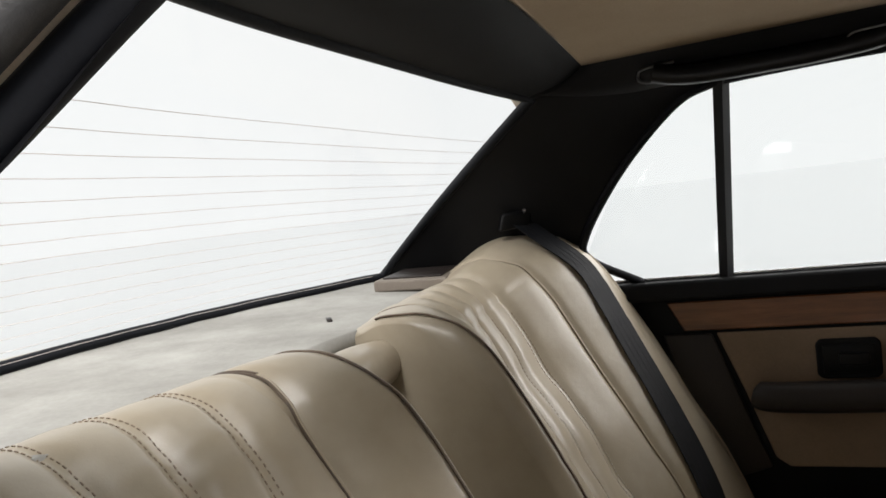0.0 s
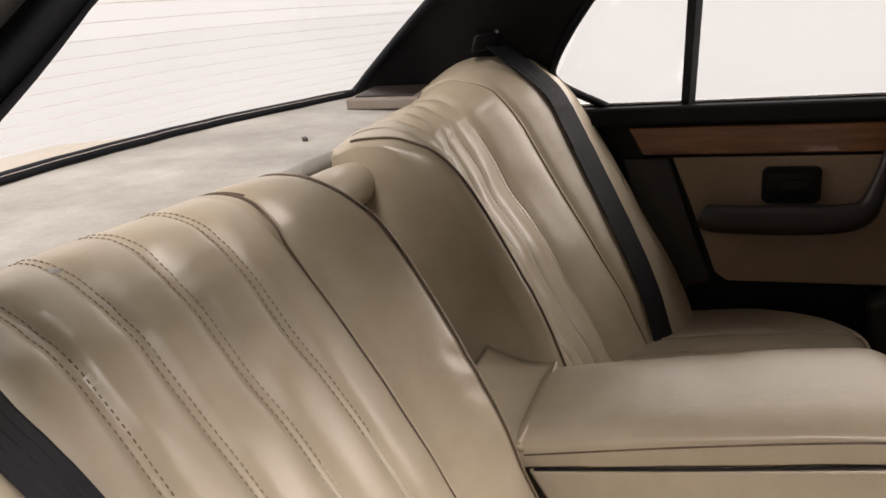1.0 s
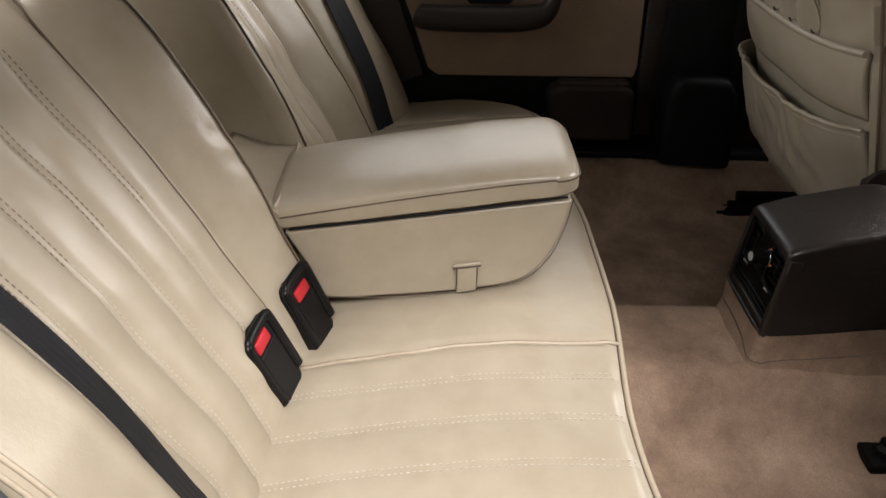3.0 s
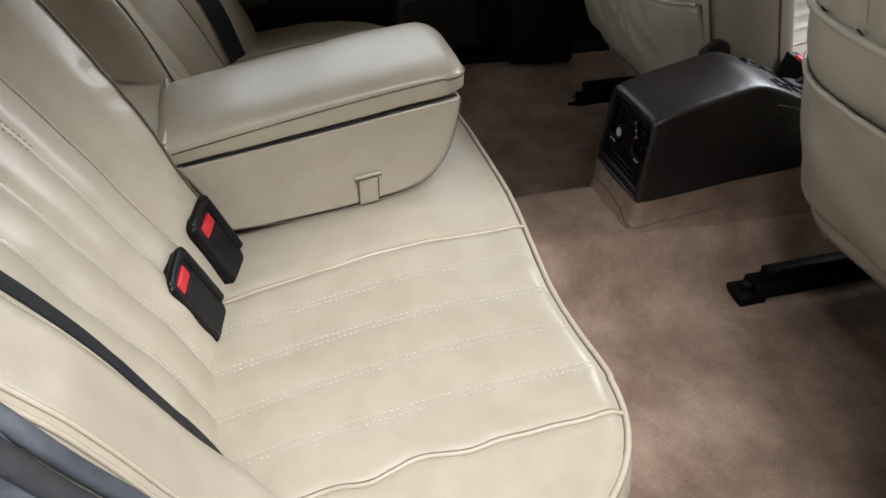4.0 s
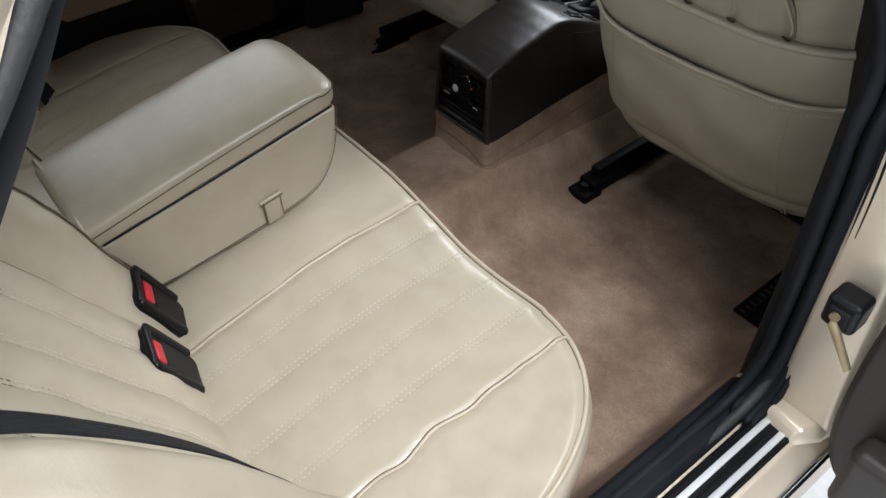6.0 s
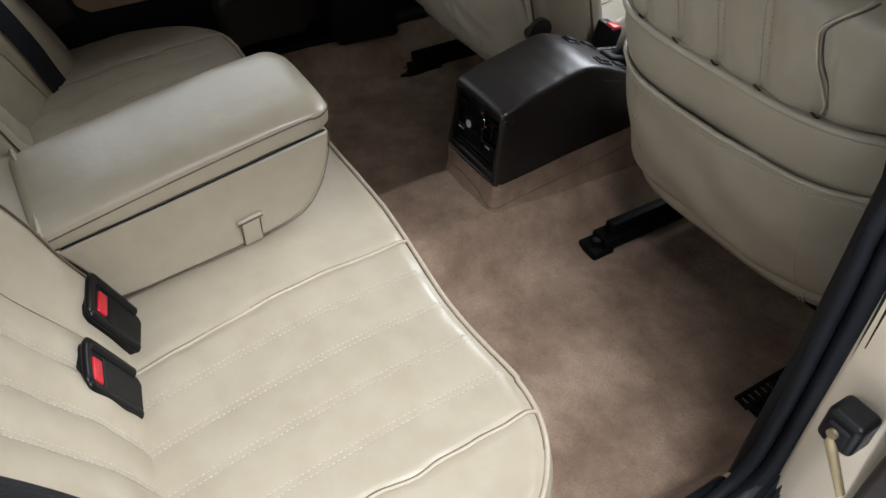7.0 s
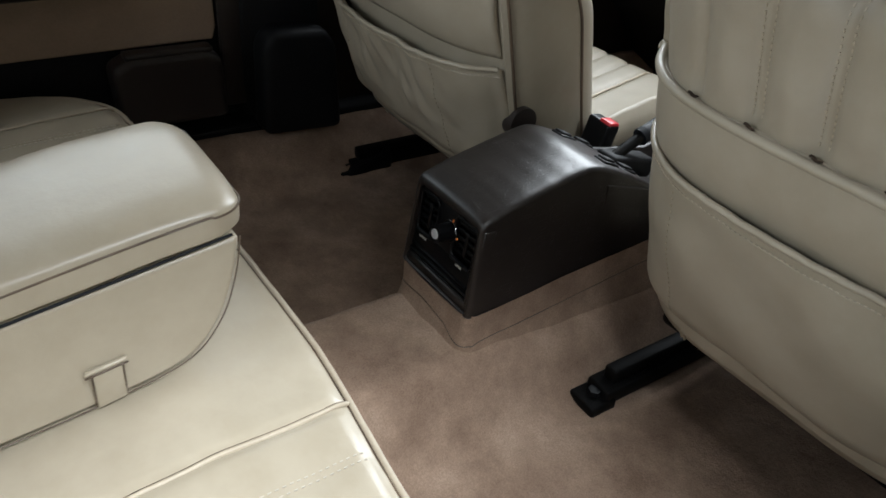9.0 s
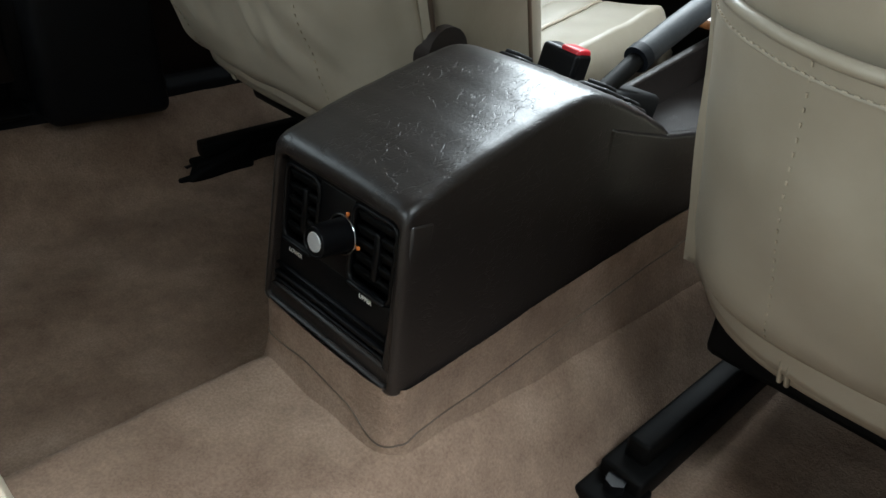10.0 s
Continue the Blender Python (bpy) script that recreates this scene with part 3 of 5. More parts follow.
part("trim_plug", tube(plug, [0.0012, 0.0022, 0.003, 0.0038, 0.0044, 0.0046, 0.0038, 0.002], 10), BLACK, bench, "small dark trim plug")


# the padded recess behind the folded-down armrest
def recess(x, v):
    p, n = profile(v, 0.0, -1)
    q = p - n * (0.12 - 0.02 * bell(x, 0, 0.07))
    return (x, q.y, q.z)


part("recess_panel", grid(recess, spaced(-0.115, 0.115, 20), spaced(0.02, 0.62, 30), back=(0, -0.02, -0.01)), LEATHER, bench)
roll = [Vector((x, -0.196 - 0.01 * abs(x) / 0.1, 0.980 + 0.004 * math.cos(x * 20))) for x in spaced(-0.125, 0.125, 24)]
part("recess_roll", tube(roll, [0.034 - 0.004 * abs(p.x) / 0.12 for p in roll], 18), LEATHER, bench, "padded leather roll across the armrest recess")

# ---- folding armrest ----
arm = thing("centre_armrest", (0, 0.27, 0.57), "beige leather folding centre armrest lowered onto the cushion", "armrest")
ARM_W = 0.099


low = [(p.y, p.z) for p in curve([(0, 0.075, 0.685), (0, 0.105, 0.63), (0, 0.125, 0.578), (0, 0.22, 0.581), (0, 0.33, 0.594), (0, 0.402, 0.612), (0, 0.438, 0.65), (0, 0.456, 0.70), (0, 0.463, 0.742)], 40)]
part("storage_box", slab([(-ARM_W + 0.002, y, z) for y, z in low], (2 * ARM_W - 0.004, 0, 0), 0.006, 4), LEATHER, arm, weighted=True)


def arm_lid():
    """A padded lid: rounded sections along the armrest, closing in a round nose."""
    low = curve([(0, 0.062, 0.687), (0, 0.27, 0.718), (0, 0.458, 0.7485)], 46)
    top = curve([(0, 0.062, 0.722), (0, 0.13, 0.736), (0, 0.22, 0.752), (0, 0.33, 0.770), (0, 0.42, 0.781), (0, 0.465, 0.783)], 200)
    verts, faces, m = [], [], 36
    rows = [(0.060, 0.5), (0.061, 0.85)] + [(y, 1.0) for y in spaced(0.064, 0.436, 44)]
    rows += [(0.436 + 0.036 * math.sin(a), 1.0) for a in spaced(0.12, 1.5, 12)]
    for y, f in rows:
        zb = min(low, key=lambda p: abs(p.y - min(y, 0.458))).z
        zt = min(top, key=lambda p: abs(p.y - y)).z
        nose = 1 - math.sqrt(max(1 - (max(y - 0.436, 0) / 0.0365) ** 2, 0))
        mid, h = (zb + zt) / 2, (zt - zb) / 2 * f
        for j in range(m):
            a = 2 * math.pi * (j + 0.5) / m
            c, sn = math.cos(a), math.sin(a)
            px = abs(c) ** 0.30 * (1 if c > 0 else -1)
            pz = abs(sn) ** (0.42 if sn > 0 else 0.14) * (1 if sn > 0 else -1)
            crown = 0.0055 * (1 - px * px) * max(pz, 0) * f
            fall = 0.016 * nose * max(pz, 0)
            verts.append(((ARM_W + 0.003 - 0.004 * (1 - f) - 0.034 * nose) * px, y, mid + h * pz + crown - fall + wander(px * 0.1, y, zb, 14, 0.0015)))
    for i in range(len(rows) - 1):
        for j in range(m):
            faces.append((i * m + j, i * m + (j + 1) % m, (i + 1) * m + (j + 1) % m, (i + 1) * m + j))
    faces += [tuple(range(m)), tuple((len(rows) - 1) * m + j for j in range(m))]
    bm = bmesh.new()
    bm.from_mesh(mesh(verts, faces))
    bmesh.ops.recalc_face_normals(bm, faces=bm.faces)
    return bm


part("lid", arm_lid(), LEATHER, arm)
LID = curve([(0, 0.075, 0.7085), (0, 0.22, 0.7365), (0, 0.34, 0.7575), (0, 0.42, 0.7695), (0, 0.452, 0.7725)], 40)
edge_x = (ARM_W + 0.003) * 0.991 + 0.0006
line = [Vector((edge_x, p.y, p.z)) for p in LID if p.y < 0.436]
for a in spaced(0.08, 1.48, 12):
    line.append(Vector((edge_x - 0.034 * (1 - math.cos(a)), 0.4365 + 0.0365 * math.sin(a), 0.7700)))
line += [Vector((-p.x, p.y, p.z)) for p in line[::-1]]
part("piping", tube(line, 0.0013, 6), PIPING_DARK, arm, "dark piping round the padded lid")
for s in (-1, 1):
    # dark cord stands in for the shadow in the gap between lid and box
    part("seam", tube(curve([(s * 0.0992, 0.085, 0.6895), (s * 0.0994, 0.27, 0.7165), (s * 0.0992, 0.455, 0.7465)], 30), 0.0014, 6), RUBBER, arm, "dark cord drawn as the shadow line in the gap under the lid")
    foot = curve([(s * 0.098, 0.128, 0.579), (s * 0.098, 0.22, 0.581), (s * 0.098, 0.33, 0.594), (s * 0.098, 0.402, 0.612), (s * 0.098, 0.438, 0.65), (s * 0.098, 0.456, 0.70), (s * 0.097, 0.463, 0.742)], 50)
    part("seam", tube(foot, 0.0007, 6), PIPING_DARK, arm)
part("pull_strap", slab([(0.0975, 0.313, 0.592), (0.0975, 0.341, 0.597), (0.0975, 0.341, 0.640), (0.0975, 0.313, 0.636)], (0.005, 0, 0), 0.002), LEATHER, arm, "short leather pull strap")
part("pull_strap", slab([(0.0975, 0.307, 0.634), (0.0975, 0.346, 0.640), (0.0975, 0.346, 0.645), (0.0975, 0.307, 0.639)], (0.006, 0, 0), 0.002), LEATHER, arm)
part("seam", tube([(0.1035, 0.307, 0.6335), (0.1038, 0.326, 0.6365), (0.1035, 0.346, 0.6395)], 0.0009, 6), PIPING_DARK, arm)
for y in (0.313, 0.341):
    part("seam", tube([(0.1005, y, 0.596 + 0.17 * (y - 0.313)), (0.1027, y, 0.615), (0.1030, y, 0.636)], 0.0008, 6), PIPING_DARK, arm)


def flap(u, v):
    a = Vector((u * 0.103, 0.075 - 0.004 * u * u, 0.722))
    b = Vector((u * 0.104, -0.03, 0.742))
    p = a.lerp(b, v)
    return p + Vector((0, 0, -0.008 * math.sin(math.pi * v)))


part("hinge_flap", grid(flap, spaced(-1, 1, 16), spaced(0, 1, 14), back=(0, 0.004, -0.008)), LEATHER, arm, "soft leather flap over the armrest hinge")
part("piping", tube([flap(u, 0.02) + Vector((0, 0, 0.002)) for u in spaced(-1, 1, 20)], 0.003, 8), PIPING, arm)


# ---- belt buckles and belts ----
def buckle(at, across, up, press):
    """A buckle in a framed well of the backrest: its front's middle, the way across it, the way up it and the middle of its button."""
    root = thing("belt_buckle", at, "black seat belt buckle with a red release button", "seat belt buckle", "rear seat belt buckles")
    ex = Vector(across).normalized()
    ez = Vector(up).normalized()
    ey = ez.cross(ex).normalized()
    m = Matrix.Translation(at) @ Matrix((ex, ey, ez)).transposed().to_4x4()

    def put(bm):
        bmesh.ops.transform(bm, matrix=m, verts=bm.verts)
        return bm

    def put_mesh(me):
        me.transform(m)
        return me

    outline = [(-0.033, 0.036), (-0.029, 0.046), (-0.019, 0.050), (0.020, 0.050), (0.030, 0.045), (0.034, 0.034), (0.034, -0.050), (0.030, -0.064), (0.020, -0.067), (-0.018, -0.064), (-0.026, -0.054), (-0.027, -0.047), (-0.033, -0.041)]
    shell = slab([(x, -0.024, z) for x, z in outline], (0, 0.0215, 0), 0.003, 2)
    body = part("housing", put(shell), BLACK, root, weighted=True)
    frame_line = [(-0.0285, 0.0, -0.044)] + [(0.88 * x, 0.0, 0.91 * z) for x, z in outline[:6]] + [(0.0290, 0.0, -0.050)]
    part("rim", put_mesh(tube([Vector((p[0], -0.0025, p[2])) for p in curve(frame_line, 60)], 0.0075, 10, flat=0.62, up=(0, 1, 0))), BLACK_SHINY, body, "rounded black bezel")
    tongue = [(-0.0225, press[1] - 0.012), (0.0235, press[1] - 0.012), (0.0250, -0.060), (0.018, -0.066), (-0.016, -0.063), (-0.0225, -0.050)]
    part("insert", put(slab([(x, -0.010, z) for x, z in tongue], (0, 0.0085, 0), 0.0025, 2)), BLACK_SHINY, body, weighted=True)
    part("button", put(rbox((press[0] - 0.0165, -0.012, press[1] - 0.0085), (press[0] + 0.0165, 0.0005, press[1] + 0.0085), 0.0022)), RED, body, "red release button")
    return root


buckle((0.154, 0.117, 0.609), (0.957, -0.266, -0.116), (-0.03, -0.381, 0.925), (0.002, 0.023))
buckle((0.258, 0.089, 0.604), (0.965, -0.200, -0.168), (0.0, -0.390, 0.915), (0.005, 0.029))


def belt(s):
    root = thing("seat_belt", (s * 0.6, 0.15, 0.56), "black seat belt webbing running down the outer backrest", "seat belt", "rear seat belts")
    top = [Vector((s * 0.612, -0.150, 1.135)), Vector((s * 0.606, -0.105, 1.098))]
    on = [(s * ((0.612 if s < 0 else 0.573) - (0.058 if s < 0 else -0.018) * k / 8), (0.58 if s < 0 else v_at(0.955) + 0.02) * (1 - k / 8) + 0.02 * k / 8) for k in range(9)]
    # on the near side the webbing is taut over the hollow and dives behind the cushion
    lifts = [0.006] * 9 if s < 0 else [0.012, 0.016, 0.017, 0.016, 0.010, 0.0, -0.012, -0.020, -0.026]
    path = curve(top + [back_at(x, v, h) for (x, v), h in zip(on, lifts)], 70)
    verts, faces = [], []
    for i, p in enumerate(path):
        a, b = path[max(i - 1, 0)], path[min(i + 1, len(path) - 1)]
        t = (b - a).normalized()
        x, v = on[min(max(round(i / 69 * 10) - 2, 0), 8)]
        w = (back_at(x + 0.02, v) - back_at(x - 0.02, v)).normalized()
        if s > 0:
            w = w.lerp(Vector((1, 0, 0)), 0.5)
        w = (w - t * w.dot(t)).normalized()
        n = w.cross(t)
        for dx, dz in ((-0.0235, 0.0008), (0.0235, 0.0008), (0.0235, -0.0008), (-0.0235, -0.0008)):
            verts.append(p + w * dx + n * dz)
        if i:
            k = 4 * i
            faces += [(k - 4 + j, k - 4 + (j + 1) % 4, k + (j + 1) % 4, k + j) for j in range(4)]
    faces += [(0, 1, 2, 3), (len(verts) - 1, len(verts) - 2, len(verts) - 3, len(verts) - 4)]
    part("webbing", mesh(verts, faces, True, 50), BELT, root)
    lines = [tube([Vector(verts[4 * i]).lerp(Vector(verts[4 * i + 1]), f) for i in range(len(path))], 0.0008, 5, flat=0.3) for f in (0.04, 0.27, 0.5, 0.73, 0.96)]
    for me in lines:
        part("rib", me, BELT, root)


for s in (-1, 1):
    belt(s)


# ---- front seats ----
def front_seat(cx, cy, wide, sweep, label):
    def seat_y(x, z):
        """The rear face of the backrest, about its own middle; x from the middle."""
        e = min(abs(x) / (wide - 0.011 + 0.012 * step(z, 0.55, 0.9)), 1)
        swept = sweep * (0.85 + 0.15 * step(z, 0.60, 0.76)) if sweep > 0.08 else sweep
        return 0.302 * (0.865 - z) + swept * e**4.5 + 0.05 * step(z, 0.98, 1.06) ** 2

    root = thing("front_car_seat", (cx, cy + 0.25, FLOOR), label, "car seat", "front seats")

    def width(z):
        return wide + 0.012 * step(z, 0.55, 0.9) - 0.05 * step(z, 0.96, 1.06) ** 2

    square = 0.34 if sweep > 0.08 else 0.22

    def depth(z):
        return 0.27 - sweep - (0.17 - 1.2 * sweep) * step(z, 0.8, 1.05)

    def padding(x, z):
        """Sewn channels and the swell of the leather between them."""
        g = 0.0
        if z > 0.86:
            for c0 in (-0.146, -0.073, -0.003, 0.067, 0.146):
                g += (0.008 - 0.003 * step(z, 0.92, 1.0)) * bell(x, c0, 0.007) * step(z, 0.865, 0.89)
            for c0 in (-0.11, -0.038, 0.032, 0.106):
                g -= (0.005 + 0.004 * bell(z, 0.91, 0.03)) * bell(x, c0, 0.022)
            g += wander(x + cx, z, 6, 34, 0.003)
        return g + wander(x + cx, z, 1, 12, 0.003)

    def rear_face(x, z, lift=0.0):
        w = width(z)
        c = min(abs(x) / w, 1) ** (1 / 0.34)
        edge_y = seat_y(w, z)
        y = edge_y + (seat_y(x, z) - edge_y) * (1 - c * c) ** 0.25 + padding(x, z)
        return Vector((cx + x, cy + y - lift, z - 0.03 * step(z, 0.96, 1.05) * (abs(x) / w) ** 2))

    def shell():
        zs = spaced(0.535, 1.045, 80)
        verts, faces = [], []
        fore, aft = 44, 168
        m = fore + aft
        for z in zs:
            w = width(z)
            d = depth(z)
            for k in range(fore):
                a = math.pi * k / fore
                c, sn = math.cos(a), math.sin(a)
                x = w * abs(c) ** square * (1 if c > 0 else -1)
                y = seat_y(w, z) + d * sn**0.5
                verts.append((cx + x, cy + y + wander(x + cx, z, 1, 12, 0.003), z - 0.03 * step(z, 0.96, 1.05) * (abs(x) / w) ** 2))
            for k in range(aft):
                verts.append(rear_face(-w * math.cos(math.pi * k / aft), z))
        for j in range(len(zs) - 1):
            for k in range(m):
                faces.append((j * m + k, j * m + (k + 1) % m, (j + 1) * m + (k + 1) % m, (j + 1) * m + k))
        n = len(verts)
        verts.append((cx, cy + 0.06, zs[-1] + 0.008))
        verts.append((cx, cy + 0.2, zs[0]))
        faces += [((len(zs) - 1) * m + k, (len(zs) - 1) * m + (k + 1) % m, n) for k in range(m)]
        faces += [((k + 1) % m, k, n + 1) for k in range(m)]
        return mesh(verts, faces)

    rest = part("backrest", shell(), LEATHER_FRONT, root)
    # piped band and the map pocket
    def band(u, z, lift, sag=0.0):
        w = wide + 0.002 + 0.012 * step(z, 0.55, 0.9)
        x = w * u
        return Vector((cx + x, cy + seat_y(x, z) - lift + wander(cx + x, z, 4, 10, 0.003), z - sag * (1 - u * u)))

    def band_fn(u, t):
        return band(u, 0.765 + 0.108 * t, 0.004 + 0.009 * math.sin(math.pi * t) ** 0.7)

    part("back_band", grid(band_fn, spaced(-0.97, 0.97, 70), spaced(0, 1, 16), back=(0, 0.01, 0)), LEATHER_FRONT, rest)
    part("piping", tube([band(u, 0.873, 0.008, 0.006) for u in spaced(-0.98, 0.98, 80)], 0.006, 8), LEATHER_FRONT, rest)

    slack, sag = (0.017, 0.006) if cx < 0 else (0.003, 0.012)

    def pocket_fn(u, t):
        z = 0.560 + (0.190 if cx < 0 else 0.226) * t
        lift = 0.012 + slack * t * (1 - u**4) + (0.5 * sag - 0.002) * 0.8 * math.sin(6 * u + 9 * t)
        lift += (0.019 - slack) * 0.6 * math.sin(math.pi * t) * (1 - u**4)
        p = band(u, z, lift + (0.007 if cx < 0 else 0.0))
        p.z += 0.034 * (1 - t) ** 2 * max((abs(u) - 0.80) / 0.20, 0) ** 2
        p.y += wander(u * 0.25, z * 0.6, 9 + cx, 14, 0.008 if cx < 0 else 0.005)
        if cx < 0:
            p.y += wander(u * 0.25 + z * 0.6, z * 0.35 - u * 0.12, 3, 30, 0.0085) * step(t, 0.15, 0.4) * (1 - step(abs(u), 0.55, 0.9))
        p.z -= sag * t * (1 - u * u)
        p.y += 0.014 * step(abs(u), 0.90, 0.985)
        p.y += (0.0007 if cx > 0 else 0.0014) * math.sin(44 * u + 3 * cx) * step(t, 0.70, 0.95) * (0.6 + noise.noise(Vector((u * 5, t * 3, cx))))
        if t < 0.12:
            p.y += 0.009 * (1 - t / 0.12) ** 2
        return p

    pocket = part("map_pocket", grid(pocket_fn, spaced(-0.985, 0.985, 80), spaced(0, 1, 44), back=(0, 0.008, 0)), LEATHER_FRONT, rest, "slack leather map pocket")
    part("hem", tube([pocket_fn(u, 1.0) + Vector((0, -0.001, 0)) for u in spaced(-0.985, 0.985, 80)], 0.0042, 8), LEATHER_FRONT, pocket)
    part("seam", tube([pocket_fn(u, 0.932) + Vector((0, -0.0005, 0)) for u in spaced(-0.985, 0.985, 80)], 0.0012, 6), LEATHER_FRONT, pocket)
    tagged(part("stitching", dashes([[pocket_fn(u, 0.938) + Vector((0, -0.0006, 0)) for u in spaced(-0.97, 0.97, 160)]], 0.003, 0.0035, 0.0005), PIPING, pocket), kind="stuff")
    lines = [[pocket_fn(u, t) + Vector((0, -0.0012, 0)) for t in spaced(0.03, 0.97, 50)] for u in (-0.56, 0.60)]
    tagged(part("stitching", dashes(lines, 0.0028, 0.0062, 0.0005), PIPING, pocket), kind="stuff")

    def hem_flap(u, t):
        droop = 0.012 * max((abs(u) - 0.7) / 0.2, 0) ** 2
        return band(u, 0.524 + 0.046 * t + droop * (1 - t), -0.013 + 0.005 * math.sin(math.pi * t) + 0.006 * (1 - t))

    part("lower_flap", grid(hem_flap, spaced(-0.9, 0.9, 40), spaced(0, 1, 8), back=(0, 0.01, 0)), LEATHER_FRONT, rest)
    part("seam", tube([hem_flap(u, 0.76) + Vector((0, -0.002, 0)) for u in spaced(-0.88, 0.88, 60)], 0.0024, 6), CARPET_GAP, rest)
    for u in (-0.50, 0.62):
        for o in (-0.011, 0.011):
            part("tab", tube([hem_flap(u + o, t) + Vector((0, -0.0012, 0)) for t in spaced(-0.03, 0.92, 8)], 0.0022, 8), LEATHER_FRONT, rest)
    for x in (0.146,):
        bow = [x * (1 - 0.09 * step(z, 0.875, 0.97) + 0.22 * step(z, 0.98, 1.04)) for z in spaced(0.875, 1.035, 40)]
        part("piping", tube([rear_face(w, z, 0.0012) for w, z in zip(bow, spaced(0.875, 1.035, 40))], 0.0021, 7), PIPING, rest)
        part("seam", tube([rear_face(w * 1.03, z, -0.0002) for w, z in zip(bow, spaced(0.875, 1.035, 40))], 0.0014, 6), PIPING_DARK, rest)
    for k, x in enumerate((-0.146, -0.073, -0.003, 0.067, 0.146)):
        z = 0.8775 - 0.006 * (1 - (x / 0.25) ** 2)
        y = cy + seat_y(x, z) - 0.006
        hook = curve([(cx + x - 0.007, y, z + 0.003), (cx + x - 0.003, y - 0.003, z + 0.005), (cx + x + 0.003, y - 0.003, z + 0.003), (cx + x + 0.007, y - 0.001, z + 0.004 - 0.003 * (k % 2))], 10)
        part("hook", tube(hook, [0.0007, 0.0012, 0.0016, 0.0014, 0.0018, 0.0017, 0.0013, 0.0015, 0.0010, 0.0006], 7), CARPET_GAP, rest, "small dark trim hook")
    lines = [[rear_face(x + o, z, 0.0003) for z in spaced(0.884, 1.02, 40)] for x in (-0.073, -0.003, 0.067) for o in (-0.005, 0.005)]
    tagged(part("stitching", dashes(lines), PIPING, rest), kind="stuff")
    # side piping of the backrest
    for s in (-1, 1):
        pts = []
        for z in spaced(0.54, 1.0, 40):
            w = wide + 0.012 * step(z, 0.55, 0.9) - 0.05 * step(z, 0.96, 1.06) ** 2
            pts.append(Vector((cx + s * (w + 0.001), cy + seat_y(w, z) + 0.012, z)))
        part("piping", tube(pts, 0.0026, 7), PIPING_DARK, rest)
        fore = []
        for p in pts:
            d = depth(p.z)
            w = wide + 0.012 * step(p.z, 0.55, 0.9) - 0.05 * step(p.z, 0.96, 1.06) ** 2
            fore.append(Vector((cx + s * (w * 0.75 ** (square / 2) + 0.001), cy + seat_y(w, p.z) + d * 0.5**0.5, p.z)))
        pts = fore
        part("piping", tube(pts, 0.0026, 7), PIPING_DARK, rest)
    # head restraint on two posts
    head = part("headrest", slab([(cx - 0.13, cy - 0.035, 1.095), (cx + 0.13, cy - 0.035, 1.095), (cx + 0.12, cy - 0.055, 1.255), (cx - 0.12, cy - 0.055, 1.255)], (0, 0.115, 0.01), 0.03, 5), LEATHER_FRONT, root, weighted=True)
    part("piping", tube([(cx - 0.131, cy - 0.01, 1.11), (cx - 0.131, cy + 0.05, 1.115)], 0.003, 6), PIPING, head)
    for x in (-0.06, 0.06):
        post = part("headrest_post", cylinder((cx + x, cy + 0.03, 1.02), (cx + x, cy + 0.02, 1.12), 0.007, 12), CHROME, root)
        part("collar", tube([(cx + x, cy + 0.03, 1.035), (cx + x, cy + 0.03, 1.055)], 0.02, 16), BLACK, post)
    # seat cushion with lengthwise pleats
    def seat_top(u, v):
        x = 0.225 * u
        z = 0.56 + 0.075 * v + 0.02 * (u * u) ** 2 - 0.03 * step(abs(u), 0.93, 1.0)
        for c in (-0.5, -0.25, 0.0, 0.25, 0.5):
            z -= 0.006 * bell(u, c, 0.03)
        z -= 0.05 * step(v, 0.88, 1.0) ** 2
        return (cx + x, cy + 0.22 + 0.39 * v, z + wander(x, v, 3, 9, 0.003))

    part("seat_cushion", grid(seat_top, spaced(-1, 1, 80), spaced(0, 1, 40), back=(0, 0, -0.075)), LEATHER_FRONT, root)
    for c in (-0.5, 0.5):
        part("piping", tube([Vector(seat_top(c, v)) + Vector((0, 0, 0.003)) for v in spaced(0.02, 0.98, 30)], 0.0026, 6), PIPING, root)
    part("seat_frame", rbox((cx - 0.23, cy + 0.20, 0.445), (cx + 0.23, cy + 0.58, 0.50), 0.01), STEEL_DARK, root)
    part("recliner", cylinder((cx + wide - 0.008, cy + 0.081 + sweep, 0.657), (cx + wide + 0.014, cy + 0.081 + sweep, 0.657), 0.026, 24), BROWN_TRIM, root, "round brown recliner cover")
    for s in (-1, 1):
        x = cx + s * 0.222
        fore = 0.085 if cx < 0 or s < 0 else 0.17
        rail = part("seat_rail", rbox((x - 0.022, cy + fore, FLOOR + 0.004), (x + 0.022, cy + 0.60, FLOOR + 0.032), 0.004), STEEL_DARK, root, "black steel seat rail")
        part("runner", rbox((x - 0.012, cy + fore + 0.02, FLOOR + 0.03), (x + 0.012, cy + 0.60, FLOOR + 0.055), 0.004), STEEL_DARK, rail)
        part("foot", rbox((x - 0.026, cy + fore - 0.03, FLOOR - 0.004), (x + 0.026, cy + fore + 0.02, FLOOR + 0.016), 0.004), STEEL_DARK, rail)
        part("bolt", cylinder((x, cy + fore - 0.005, FLOOR + 0.01), (x, cy + fore - 0.005, FLOOR + 0.026), 0.010, 6), BLACK_SHINY, rail)
